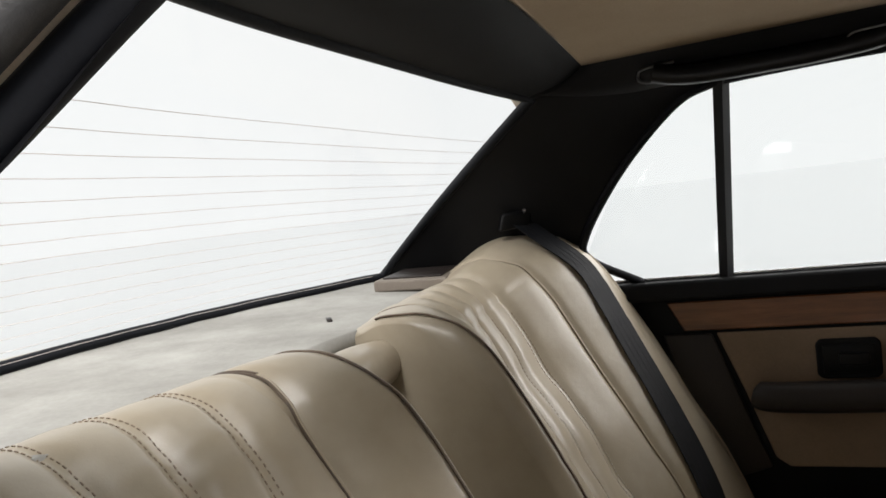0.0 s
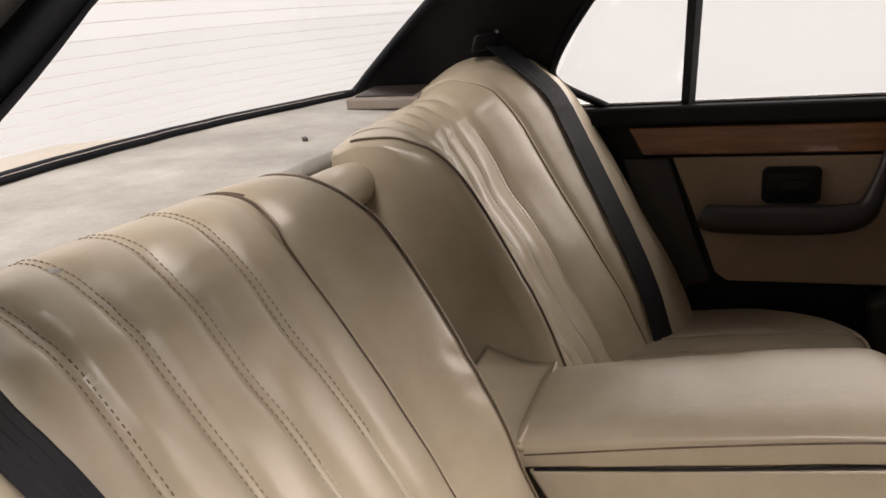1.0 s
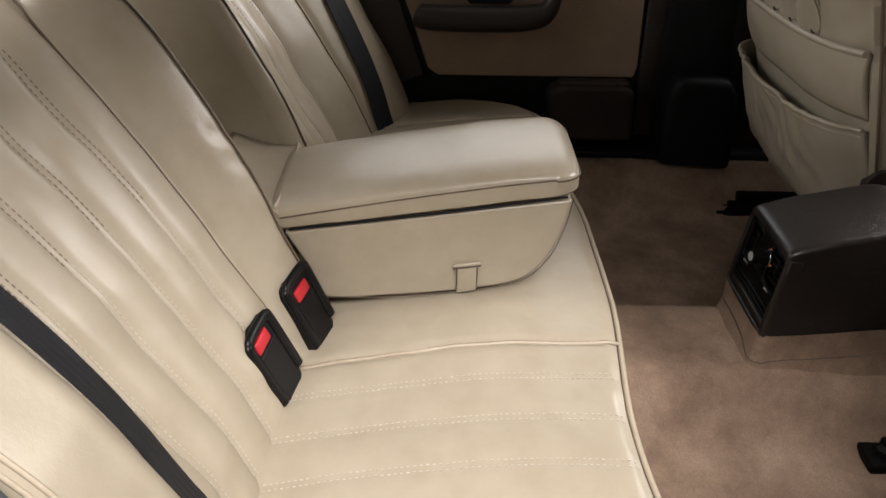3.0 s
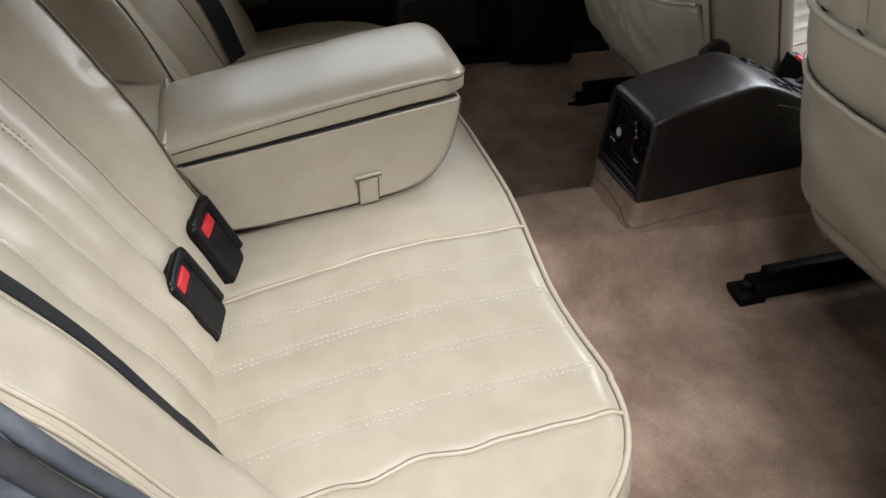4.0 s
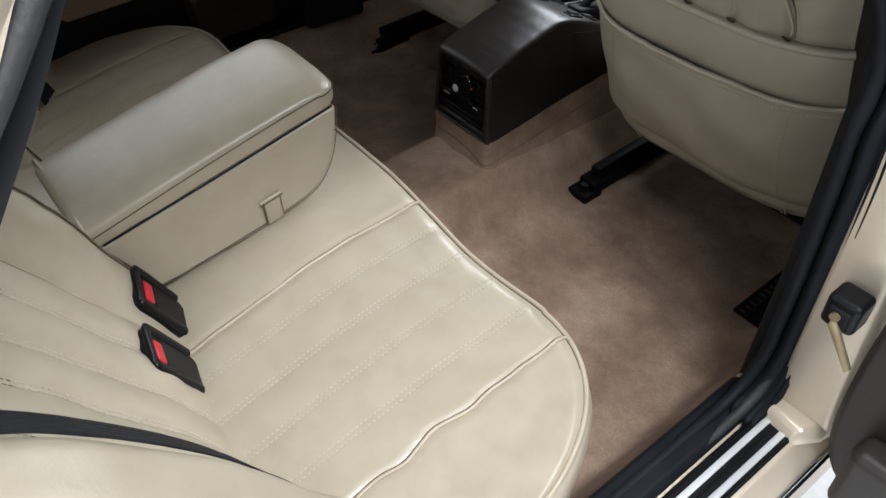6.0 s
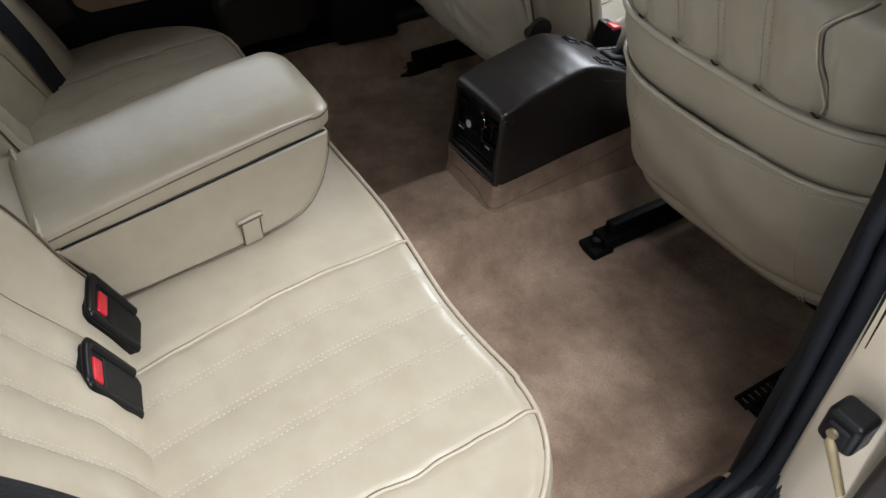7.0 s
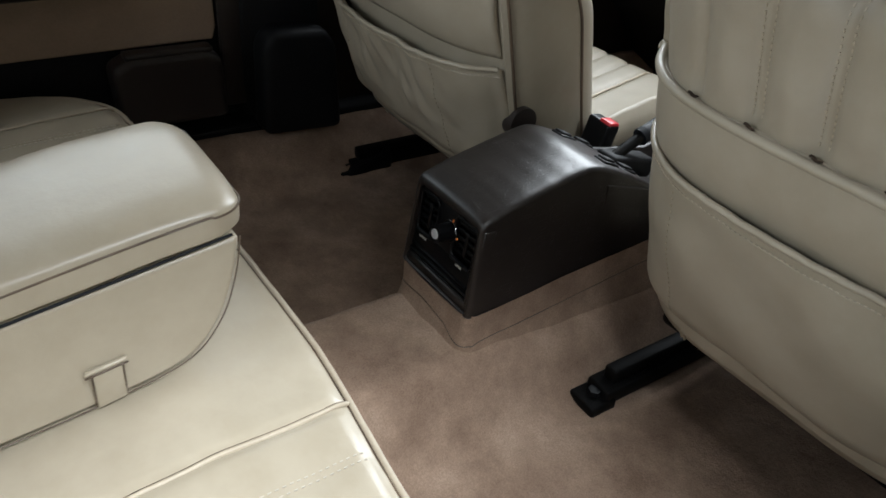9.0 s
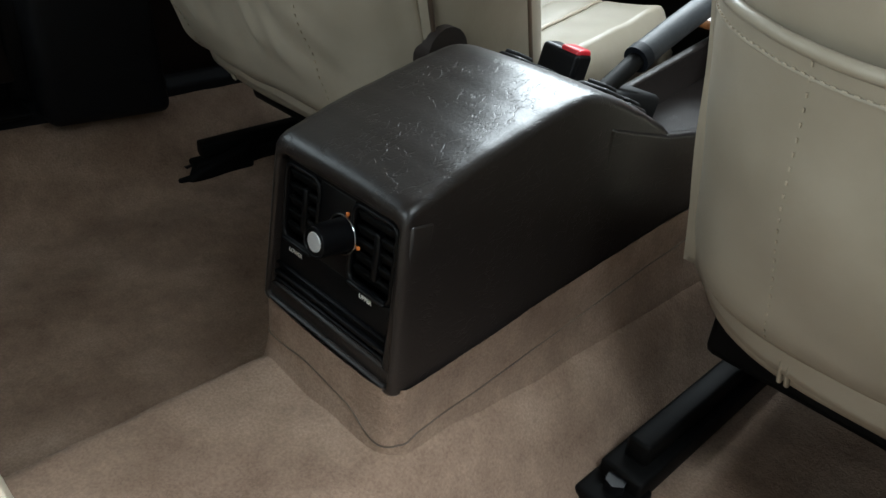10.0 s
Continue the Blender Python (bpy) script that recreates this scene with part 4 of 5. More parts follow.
        if cx < 0:
            part("rail_cover", slab([(x - 0.028, cy + 0.055, FLOOR + 0.002), (x - 0.028, cy + 0.085, FLOOR + 0.022), (x - 0.028, cy + 0.18, FLOOR + 0.045), (x - 0.028, cy + 0.18, FLOOR + 0.002)], (0.056, 0, 0), 0.006, 2), STEEL_DARK, rail)
    return root


front_seat(0.394, 0.881, 0.265, 0.104, "beige leather front seat with a sagging map pocket")
front_seat(-0.380, 0.886, 0.240, 0.045, "beige leather front seat with a wrinkled map pocket")

# ---- rear console ----
con = thing("tunnel_console", (0, 0.95, 0.46), "dark brown vinyl tunnel console with rear air vents", "console")
TOP = curve([(0, 0.778, 0.648), (0, 0.83, 0.661), (0, 0.89, 0.6745), (0, 0.945, 0.686), (0, 0.968, 0.688), (0, 0.992, 0.682), (0, 1.04, 0.662), (0, 1.10, 0.630), (0, 1.17, 0.588), (0, 1.22, 0.565)], 90)


def console_shell():
    """Boxy sections along the car with tight rounded edges, leaning in towards the top; open to the rear, where the vent panel sits."""
    verts, faces = [], []
    rims = [(0.786, 0.0084), (0.7765, 0.0080), (0.7742, 0.0070), (0.7735, 0.0054), (0.7742, 0.0034), (0.7760, 0.0017), (0.7795, 0.0005)]
    ys = [q[0] for q in rims] + spaced(0.785, 1.22, 60)
    insets = [q[1] for q in rims] + [0.0] * 60
    m = 0
    for y, soft in zip(ys, insets):
        k = min(range(len(TOP) - 1), key=lambda i: abs(TOP[i].y - y))
        zt = TOP[k].z + (TOP[k + 1].z - TOP[k].z) * min(max((y - TOP[k].y) / max(TOP[k + 1].y - TOP[k].y, 1e-6), 0), 1)
        zb = 0.500 + 0.03 * step(y, 0.78, 1.2) + soft
        wide, h = 0.0825 - soft, zt - 1.9 * soft - zb
        ring = []
        for cx, cz, start, rad in ((1, 1, 0, 0.0085), (-1, 1, 90, 0.0085), (-1, 0, 180, 0.005), (1, 0, 270, 0.005)):
            taper = 1 - 0.085 * cz
            ox, oz = cx * (wide * taper - rad), zb + h * cz + (-rad if cz else rad)
            for i in range(7):
                a = radians(start + 15 * i)
                ring.append((ox + rad * math.cos(a), oz + rad * math.sin(a)))
            if cz and cx > 0:
                # a slight crown across the top
                ring += [(x, zb + h + 0.0022 * (1 - (x / wide) ** 2)) for x in spaced(0.064, -0.064, 9)]
        m = len(ring)
        for x, z in ring:
            up = min(max((z - zb) / max(h, 1e-4), 0), 1)
            verts.append((x, y + 0.012 * up * (1 - step(y, 0.78, 0.85)), z))
    for i in range(len(ys) - 1):
        for j in range(m):
            faces.append((i * m + j, i * m + (j + 1) % m, (i + 1) * m + (j + 1) % m, (i + 1) * m + j))
    return mesh(verts, faces, True, 60)


part("shell", console_shell(), CONSOLE, con, weighted=True)
FACE = pose(0, 0.7775, 0.502, -5.5, 0, 0)


def on_face(bm):
    bmesh.ops.transform(bm, matrix=FACE, verts=bm.verts)
    return bm


def face_mesh(me):
    me.transform(FACE)
    return me


def joined(pieces):
    """Several small bodies as one bmesh."""
    bm = bmesh.new()
    for piece in pieces:
        me = bpy.data.meshes.new("piece")
        piece.to_mesh(me)
        piece.free()
        bm.from_mesh(me)
        bpy.data.meshes.remove(me)
    return bm


def round_rect(x0, x1, z0, z1, r, y):
    """A closed line round a rectangle with round corners, on the vent panel."""
    pts = []
    for cx, cz, start in ((x1 - r, z1 - r, 0), (x0 + r, z1 - r, 90), (x0 + r, z0 + r, 180), (x1 - r, z0 + r, 270)):
        pts += [(cx + r * math.cos(radians(start + a)), y, cz + r * math.sin(radians(start + a))) for a in range(0, 91, 15)]
    return pts


# the frame round the vent panel
part("rear_panel", on_face(joined([rbox((-0.0775, -0.001, 0.004), (0.0775, 0.02, 0.0185), 0.003), rbox((-0.0770, -0.001, 0.0150), (-0.0725, 0.02, 0.134), 0.002), rbox((0.0640, -0.001, 0.0150), (0.0770, 0.02, 0.134), 0.003), rbox((-0.0745, -0.0005, 0.1290), (0.0745, 0.02, 0.1365), 0.003)])), CONSOLE, con)
WELLS = ((-0.0690, -0.0270, 0.0615, 0.1235), (0.0130, 0.0595, 0.0630, 0.1240))
(a0, a1, a2, a3), (b0, b1, b2, b3) = WELLS
panel = part("vent_panel", on_face(joined([rbox((-0.0745, 0.005, 0.016), (0.0660, 0.012, a2), 0.0015), rbox((-0.0745, 0.005, a3), (0.0660, 0.012, 0.131), 0.0015), rbox((-0.0745, 0.005, a2 - 0.001), (a0, 0.012, a3 + 0.001), 0.001), rbox((a1, 0.005, a2 - 0.001), (b0, 0.012, a3 + 0.001), 0.001), rbox((b1, 0.005, a2 - 0.001), (0.0660, 0.012, a3 + 0.001), 0.001), rbox((-0.0740, 0.0165, 0.02), (0.0655, 0.019, 0.130), 0.001)])), BLACK_SHINY, con, "glossy black vent panel")
# slotted strip under the vents
for z0, z1, y0 in ((0.0185, 0.0215, 0.0015), (0.0245, 0.0285, 0.0010), (0.0345, 0.0365, 0.0020)):
    part("frame_bar", on_face(rbox((-0.0730, y0, z0), (0.0645, 0.008, z1), 0.0012)), BLACK_SHINY, panel)
for x0, x1, z0, z1 in WELLS:
    vent = part("vent", face_mesh(tube(round_rect(x0, x1, z0, z1, 0.0075, 0.0046), 0.0019, 8, True, up=(0, 1, 0))), BLACK_SHINY, panel, "black rim of a recessed air vent")
    part("ledge", on_face(rbox((x0 + 0.003, 0.0006, z0 - 0.0022), (x1 - 0.003, 0.007, z0 + 0.0012), 0.0014)), BLACK_SHINY, vent)
    for k in range(5):
        z = z0 + 0.009 + (z1 - z0 - 0.017) * k / 4
        part("slat", on_face(rbox((x0 + 0.002, 0.0075, z - 0.0050), (x1 - 0.002, 0.0115, z + 0.0035), 0.0010, 2, pose(0, 0, 0, 26, 0, 0))), STEEL_DARK, vent)
    xm = x0 + 0.56 * (x1 - x0)
    part("slider", on_face(rbox((xm - 0.0028, 0.0045, z0 + 0.010), (xm + 0.0028, 0.011, z1 - 0.014), 0.0012)), BLACK_SHINY, vent)
KX, KZ = 0.0045, 0.095
knob = part("knob", face_mesh(cylinder((KX, 0.006, KZ), (KX, -0.0215, KZ), 0.0128, 32, 0.0120)), BLACK_SHINY, panel, "round black knob with a bright cap")
part("rim", face_mesh(tube([(KX + 0.0112 * math.cos(a), -0.0216, KZ + 0.0112 * math.sin(a)) for a in spaced(0, 2 * math.pi, 40)[:-1]], 0.0011, 6, True, up=(0, 1, 0))), BLACK_SHINY, knob)
part("cap", face_mesh(cylinder((KX, -0.0205, KZ), (KX, -0.0222, KZ), 0.0078, 24, 0.0072)), ALUMINIUM, knob)
part("ring", face_mesh(tube([(KX + 0.0150 * math.cos(a), 0.0030, KZ + 0.0150 * math.sin(a)) for a in spaced(0, 2 * math.pi, 40)[:-1]], 0.0010, 6, True, up=(0, 1, 0))), CHROME, panel)
for a in (-12, 82):
    x, z = KX + 0.0172 * math.cos(radians(a)), KZ + 0.0172 * math.sin(radians(a))
    part("mark", on_face(rbox((x - 0.0012, 0.0030, z - 0.0014), (x + 0.0012, 0.0055, z + 0.0014), 0.0006)), ORANGE, panel)


def lettering(text, x, z, size, parent):
    data = bpy.data.curves.new("lettering", "FONT")
    data.body, data.size, data.extrude, data.align_x = text, size, 0.0003, "CENTER"
    tmp = bpy.data.objects.new("tmp", data)
    scene.collection.objects.link(tmp)
    me = bpy.data.meshes.new_from_object(tmp.evaluated_get(bpy.context.evaluated_depsgraph_get()))
    bpy.data.objects.remove(tmp)
    me.transform(FACE @ pose(x, 0.0040, z, 90, 0, 0))
    part("lettering", me, WHITE_PRINT, parent, "small white printed word " + text)


lettering("LOWER", -0.0505, 0.0515, 0.0050, panel)
lettering("UPPER", 0.0350, 0.0545, 0.0050, panel)
con.location.x = -0.004

# carpeted plinth under the console, flaring out where it meets the tunnel
PLINTH = [Vector((-0.086, 1.36, 0)), Vector((-0.086, 1.2, 0)), Vector((-0.086, 1.0, 0)), Vector((-0.086, 0.88, 0)), Vector((-0.086, 0.80, 0)), Vector((-0.083, 0.784, 0)), Vector((-0.068, 0.7755, 0)), Vector((0.0, 0.774, 0)), Vector((0.060, 0.7755, 0)), Vector((0.075, 0.784, 0)), Vector((0.078, 0.80, 0)), Vector((0.078, 0.88, 0)), Vector((0.078, 1.0, 0)), Vector((0.078, 1.2, 0)), Vector((0.078, 1.36, 0))]
PLINTH = curve(PLINTH, 160)


def plinth_seam(i):
    """The height of the carpet seam round the plinth."""
    p = PLINTH[i]
    side = 0.460 + 0.098 * (p.y - 0.80)
    front = 0.468 + 0.007 * bell(p.x, -0.02, 0.04) - 0.014 * step(p.x, 0.03, 0.07)
    return front + (side - front) * step(p.y, 0.777, 0.80) + wander(p.x, p.y, 4, 25, 0.0015)


def plinth(i, z, lift=0.0):
    """A place on the plinth's side at the height z, leaning out towards the tunnel."""
    p = PLINTH[i]
    a, b = PLINTH[max(i - 1, 0)], PLINTH[min(i + 1, len(PLINTH) - 1)]
    t = (b - a).normalized()
    out = Vector((t.y, -t.x, 0))
    q = p + out * (0.003 + lift + 0.5 * max(0.475 + 0.07 * (p.y - 0.8) - z, 0) ** 1.3 + wander(p.x, p.y, 2, 15, 0.0012))
    q.z = z
    return q


def plinth_side(i, v):
    top = 0.506 + 0.030 * step(PLINTH[i].y, 0.78, 1.2) + 0.006 * bell(PLINTH[i].y, 0.93, 0.10)
    return plinth(i, top + (0.415 - top) * v)


ob = part("console_plinth", grid(plinth_side, list(range(160)), spaced(0, 1, 40)), CARPET)
tagged(ob, "beige carpet plinth wrapped round the tunnel under the console", "carpet", kind="structure")
part("carpet_seam", tube([plinth(i, plinth_seam(i), -0.0001) for i in range(160)], 0.0010, 6), PIPING_DARK, ob)

# front part of the console with the handbrake
fc = thing("front_console", (0, 1.4, 0.5), "dark brown front console tray with switches", "console")
part("tray", slab([(-0.073, 1.10, 0.47), (-0.073, 1.10, 0.60), (-0.073, 1.25, 0.555), (-0.073, 1.55, 0.60), (-0.073, 1.78, 0.66), (-0.073, 1.78, 0.47)], (0.146, 0, 0), 0.008, 3), CONSOLE, fc, weighted=True)
for s in (-1, 1):
    part("tray_side", slab([(s * 0.074, 1.00, 0.655), (s * 0.074, 1.10, 0.625), (s * 0.074, 1.24, 0.60), (s * 0.074, 1.45, 0.635), (s * 0.074, 1.78, 0.70), (s * 0.074, 1.78, 0.5), (s * 0.074, 1.00, 0.5)], (-s * 0.012, 0, 0), 0.004, 2), CONSOLE, fc, weighted=True)
for s in (-1, 1):
    for k in range(2):
        y = 1.018 + 0.042 * k
        z = 0.6765 - (y - 1.0) * 0.5
        sw = part("window_switch", rbox((s * 0.045 - 0.013, y - 0.017, z - 0.006), (s * 0.045 + 0.013, y + 0.017, z + 0.008), 0.003, 2, pose(0, 0, 0, -24, 0, 0)), BLACK_SHINY, fc)
        part("rocker", rbox((s * 0.045 - 0.009, y - 0.011, z + 0.006), (s * 0.045 + 0.009, y + 0.011, z + 0.012), 0.002, 2, pose(0, 0, 0, -24, 0, 0)), BLACK, sw)
part("wood_trim", slab([(-0.088, 1.40, 0.642), (0.07, 1.40, 0.642), (0.07, 1.64, 0.715), (-0.088, 1.64, 0.715)], (0, -0.003, 0.012), 0.003), WOOD, fc, "polished wood veneer trim")
brake = thing("handbrake", (0, 1.09, 0.63), "black handbrake lever with a rubber grip, half raised", "handbrake")
lever = [(0.0, 1.080, 0.640), (0.0, 1.115, 0.656), (0.0, 1.16, 0.676)]
part("lever", tube(curve(lever, 12), 0.0090, 12, flat=0.9), STEEL_DARK, brake, "worn dark steel lever")
part("grip", tube(curve([(0, 1.142, 0.668), (0, 1.15, 0.6715), (0, 1.20, 0.689), (0, 1.26, 0.708), (0, 1.30, 0.721)], 24), [0.0118, 0.0132] + [0.0128] * 21 + [0.010], 16), GRIP, brake, "grey rubber grip")
part("collar", tube([(0, 1.138, 0.6665), (0, 1.148, 0.6705)], 0.0138, 16), RUBBER, brake)
part("boot", slab([(-0.02, 1.06, 0.625), (0.02, 1.06, 0.625), (0.02, 1.16, 0.60), (-0.02, 1.16, 0.60)], (0, 0.01, 0.03), 0.006), BLACK, brake)
fb = thing("belt_buckle", (-0.115, 1.16, 0.6), "upright black front belt buckle with red button", "seat belt buckle", "front seat belt buckles")
m = pose(-0.105, 1.165, 0.613, -10, 4, 0)


def turned(bm, mt):
    bmesh.ops.transform(bm, matrix=mt, verts=bm.verts)
    return bm


hs = part("housing", turned(rbox((-0.0255, -0.014, -0.075), (0.0255, 0.014, 0.034), 0.006, 3), m), BLACK_SHINY, fb, weighted=True)
part("button", turned(rbox((-0.002, -0.012, 0.028), (0.023, 0.012, 0.0375), 0.003), m), RED, hs, "red release button")

# ---- far door ----
def door_panel(s=-1):
    """The closed rear door: window ledge, wood strip, cloth panel, black border, handles and pocket."""
    X = s * 0.700
    root = thing("rear_door", (X, 0.42, 0.45), "closed rear door lined with brown cloth, wood strip and black trim", "car door")
    d = (s * 0.05, 0, 0)
    part("liner", slab([(X, 0.02, 0.44), (X, 0.80, 0.44), (X, 0.785, 0.965), (X, -0.04, 0.965)], d, 0.004), BLACK, root)
    part("ledge", slab([(X - s * 0.02, -0.04, 0.950), (X - s * 0.02, 0.785, 0.950), (X - s * 0.012, 0.785, 0.985), (X - s * 0.012, -0.04, 0.985)], (s * 0.05, 0, 0.0), 0.007, 3), BLACK, root, weighted=True)
    part("chrome_strip", tube([(X + s * 0.02, -0.03, 0.988), (X + s * 0.02, 0.78, 0.988)], 0.004, 8), CHROME, root)
    strip = slab([(X, 0.097, 0.945), (X, 0.124, 0.890), (X, 0.745, 0.891), (X, 0.760, 0.943)], (-s * 0.010, 0, 0), 0.003)
    part("wood_strip", strip, WOOD, root, "polished brown wood veneer strip", weighted=True)
    cloth = [(p.y, p.z) for p in [Vector((0, 0.180, 0.884)), Vector((0, 0.222, 0.77)), Vector((0, 0.262, 0.65)), Vector((0, 0.285, 0.633)), Vector((0, 0.728, 0.636)), Vector((0, 0.735, 0.66)), Vector((0, 0.725, 0.884))]]
    part("cloth_panel", slab([(X, y, z) for y, z in cloth], (-s * 0.006, 0, 0), 0.004), DOOR_CLOTH, root, "brown cloth door panel", weighted=True)
    part("border", slab([(X, 0.735, 0.884), (X, 0.742, 0.50), (X, 0.79, 0.50), (X, 0.785, 0.884)], (-s * 0.012, 0, 0), 0.004), BROWN_TRIM, root)
    part("border", slab([(X, 0.085, 0.884), (X, 0.172, 0.884), (X, 0.255, 0.633), (X, 0.16, 0.60)], (-s * 0.010, 0, 0), 0.004), BROWN_TRIM, root)
    # handle in its bowl
    bowl = part("handle_bowl", slab([(X - s * 0.006, y, z) for y, z in ((0.350, 0.795), (0.436, 0.795), (0.444, 0.803), (0.444, 0.858), (0.436, 0.866), (0.350, 0.866), (0.342, 0.858), (0.342, 0.803))], (-s * 0.008, 0, 0), 0.005, 3), BLACK, root, weighted=True)
    part("bowl_back", rbox((X - s * 0.0155 - 0.0015, 0.352, 0.806), (X - s * 0.0155 + 0.0015, 0.434, 0.856), 0.001), BLACK_SHINY, bowl)
    part("lever", rbox((X - s * 0.022 - 0.004, 0.376, 0.820), (X - s * 0.022 + 0.004, 0.425, 0.842), 0.003), BLACK_SHINY, bowl)
    # armrest that bends up into the pull handle
    pts = curve([(X - s * 0.030, 0.236, 0.776), (X - s * 0.040, 0.27, 0.771), (X - s * 0.042, 0.40, 0.771), (X - s * 0.042, 0.475, 0.775), (X - s * 0.040, 0.515, 0.790), (X - s * 0.036, 0.535, 0.84), (X - s * 0.030, 0.552, 0.895), (X - s * 0.018, 0.566, 0.934)], 50)
    r = [0.024 + 0.004 * math.sin(math.pi * min(i / 28, 1)) - 0.010 * step(i, 24, 36) for i in range(50)]
    r[0], r[1] = 0.012, 0.019
    pull = part("armrest_handle", tube(pts, r, 18, up=(1, 0, 0)), BROWN_TRIM, root, "moulded dark armrest and pull handle")
    part("cap", slab([(X - s * 0.012, 0.545, 0.944), (X - s * 0.012, 0.588, 0.944), (X - s * 0.012, 0.574, 0.915), (X - s * 0.012, 0.556, 0.905)], (-s * 0.032, 0, 0), 0.005, 3), GREY_COVER, pull, weighted=True)
    part("screw", cylinder((X - s * 0.0435, 0.566, 0.930), (X - s * 0.0455, 0.566, 0.930), 0.004, 12), BLACK_SHINY, pull)
    sw = part("switch", rbox((X - s * 0.0145 - 0.006, 0.634, 0.826), (X - s * 0.0145 + 0.006, 0.664, 0.864), 0.003), BLACK_SHINY, root)
    part("rocker", rbox((X - s * 0.020 - 0.003, 0.640, 0.833), (X - s * 0.020 + 0.003, 0.658, 0.857), 0.002), BLACK, sw)
    pk = part("door_pocket", slab([(X, 0.540, 0.50), (X, 0.735, 0.50), (X, 0.728, 0.618), (X, 0.700, 0.634), (X, 0.565, 0.634), (X, 0.530, 0.616)], (-s * 0.058, 0, 0), 0.014, 4), BROWN_TRIM, root, "dark moulded door pocket", weighted=True)
    part("pocket_rim", rbox((X - s * 0.036 - 0.016, 0.556, 0.628), (X - s * 0.036 + 0.016, 0.712, 0.640), 0.005, 3), BROWN_TRIM, pk)
    part("skin", slab([(X + s * 0.05, -0.02, 0.36), (X + s * 0.05, 0.80, 0.36), (X + s * 0.085, 0.80, 0.62), (X + s * 0.05, 0.785, 0.95), (X + s * 0.05, -0.04, 0.95)], (s * 0.012, 0, 0), 0.004), PAINT, root)
    # window frame with the quarter bar
    low, top = (X + s * 0.014, 0.984), (s * 0.552, 1.322)

    def at(y, k):
        return (low[0] + (top[0] - low[0]) * k, y, low[1] + (top[1] - low[1]) * k)

    bar = part("quarter_bar", tube([at(0.206, -0.02), at(0.220, 0.5), at(0.235, 1.03)], 0.013, 4), BLACK, root)
    edge_pts = curve([at(0.055, 0.0), at(-0.035, 0.16), at(-0.036, 0.30), at(0.048, 0.63), at(0.150, 0.91), at(0.212, 0.992), at(0.30, 1.015), at(0.50, 1.03), at(0.77, 1.02)], 60)
    part("window_seal", tube(edge_pts, 0.008, 8), RUBBER, root)
    part("front_post", tube([at(0.785, -0.02), at(0.775, 1.03)], 0.02, 8), BLACK, root)
    fix = part("fixed_pane", slab([at(0.207, 0.0), at(0.06, 0.0), at(-0.038, 0.2), at(0.048, 0.63), at(0.150, 0.91), at(0.232, 1.0)], (s * 0.004, 0, 0), 0), GLASS, root)
    fix.visible_shadow = False
    pane = part("pane", slab([at(0.209, 0.0), at(0.785, 0.0), at(0.775, 1.02), at(0.235, 1.0)], (s * 0.004, 0, 0), 0), GLASS, root)
    pane.visible_shadow = False
    return root


door_panel(-1)

# ---- parcel shelf and rear window ----
def shelf(x, v):
    yb = -0.575 + 0.42 * (abs(x) / 0.66) ** 2 * 0.30
    y = -0.24 + (yb + 0.24) * v
    return (x, y, 1.022 + 0.016 * v + wander(x, y, 0, 11, 0.002))


sh = part("parcel_shelf", grid(shelf, spaced(-0.66, 0.66, 60), spaced(0, 1, 40), back=(0, 0, -0.03)), SUEDE)
tagged(sh, "stained beige suede parcel shelf behind the backrest", "parcel shelf", kind="structure")
cover = thing("shelf_vent_cover", (-0.56, -0.34, 1.03), "grey plastic vent cover on the parcel shelf", "vent cover")
part("cover", slab([(-0.475, -0.40, 1.030), (-0.63, -0.415, 1.034), (-0.64, -0.275, 1.032), (-0.487, -0.255, 1.026)], (0, 0, 0.022), 0.005, 3), GREY_COVER, cover, weighted=True)
part("top_panel", slab([(-0.492, -0.387, 1.052), (-0.615, -0.40, 1.056), (-0.622, -0.29, 1.054), (-0.502, -0.272, 1.049)], (0, 0, 0.003), 0.001), BROWN_TRIM, cover)
slit = part("shelf_slit", rbox((-0.206, -0.334, 1.024), (-0.180, -0.326, 1.0295), 0.001, 1, pose(0, 0, 0, 0, 0, 35)), BROWN_TRIM)
tagged(slit, "small dark belt anchor slot cap in the shelf", "slot cap")

WIN_LOW = [Vector(shelf(x, 1.0)) + Vector((0, -0.012, 0.006)) for x in spaced(-0.645, 0.645, 31)]
WIN_TOP = curve([(-0.455, -0.056, 1.333), (-0.25, -0.088, 1.342), (0, -0.098, 1.346), (0.25, -0.088, 1.342), (0.455, -0.056, 1.333)], 31)


def rear_glass(i, v):
    a, b = WIN_LOW[i], WIN_TOP[i]
    return a.lerp(b, v) + Vector((0, -0.003, 0.005)) * math.sin(math.pi * v)


rw = thing("rear_window", (0, -0.4, 1.04), "heated rear window with fine brown wires", "window")
pane = part("pane", grid(rear_glass, list(range(31)), spaced(0, 1, 16)), GLASS, rw)
pane.visible_shadow = False
for k in range(15):
    v = 0.035 + 0.0545 * k
    part("heating_wire", tube([rear_glass(i, v) + Vector((0, 0.004, -0.004)) for i in range(1, 30)], 0.00032, 5), HEAT_WIRE, rw)
loop = [rear_glass(i, 0) for i in range(31)] + [rear_glass(30, v) for v in spaced(0.1, 0.9, 10)] + [rear_glass(i, 1) for i in range(30, -1, -1)] + [rear_glass(0, v) for v in spaced(0.9, 0.1, 10)]
part("seal", tube(loop, 0.009, 8, True), RUBBER, rw)

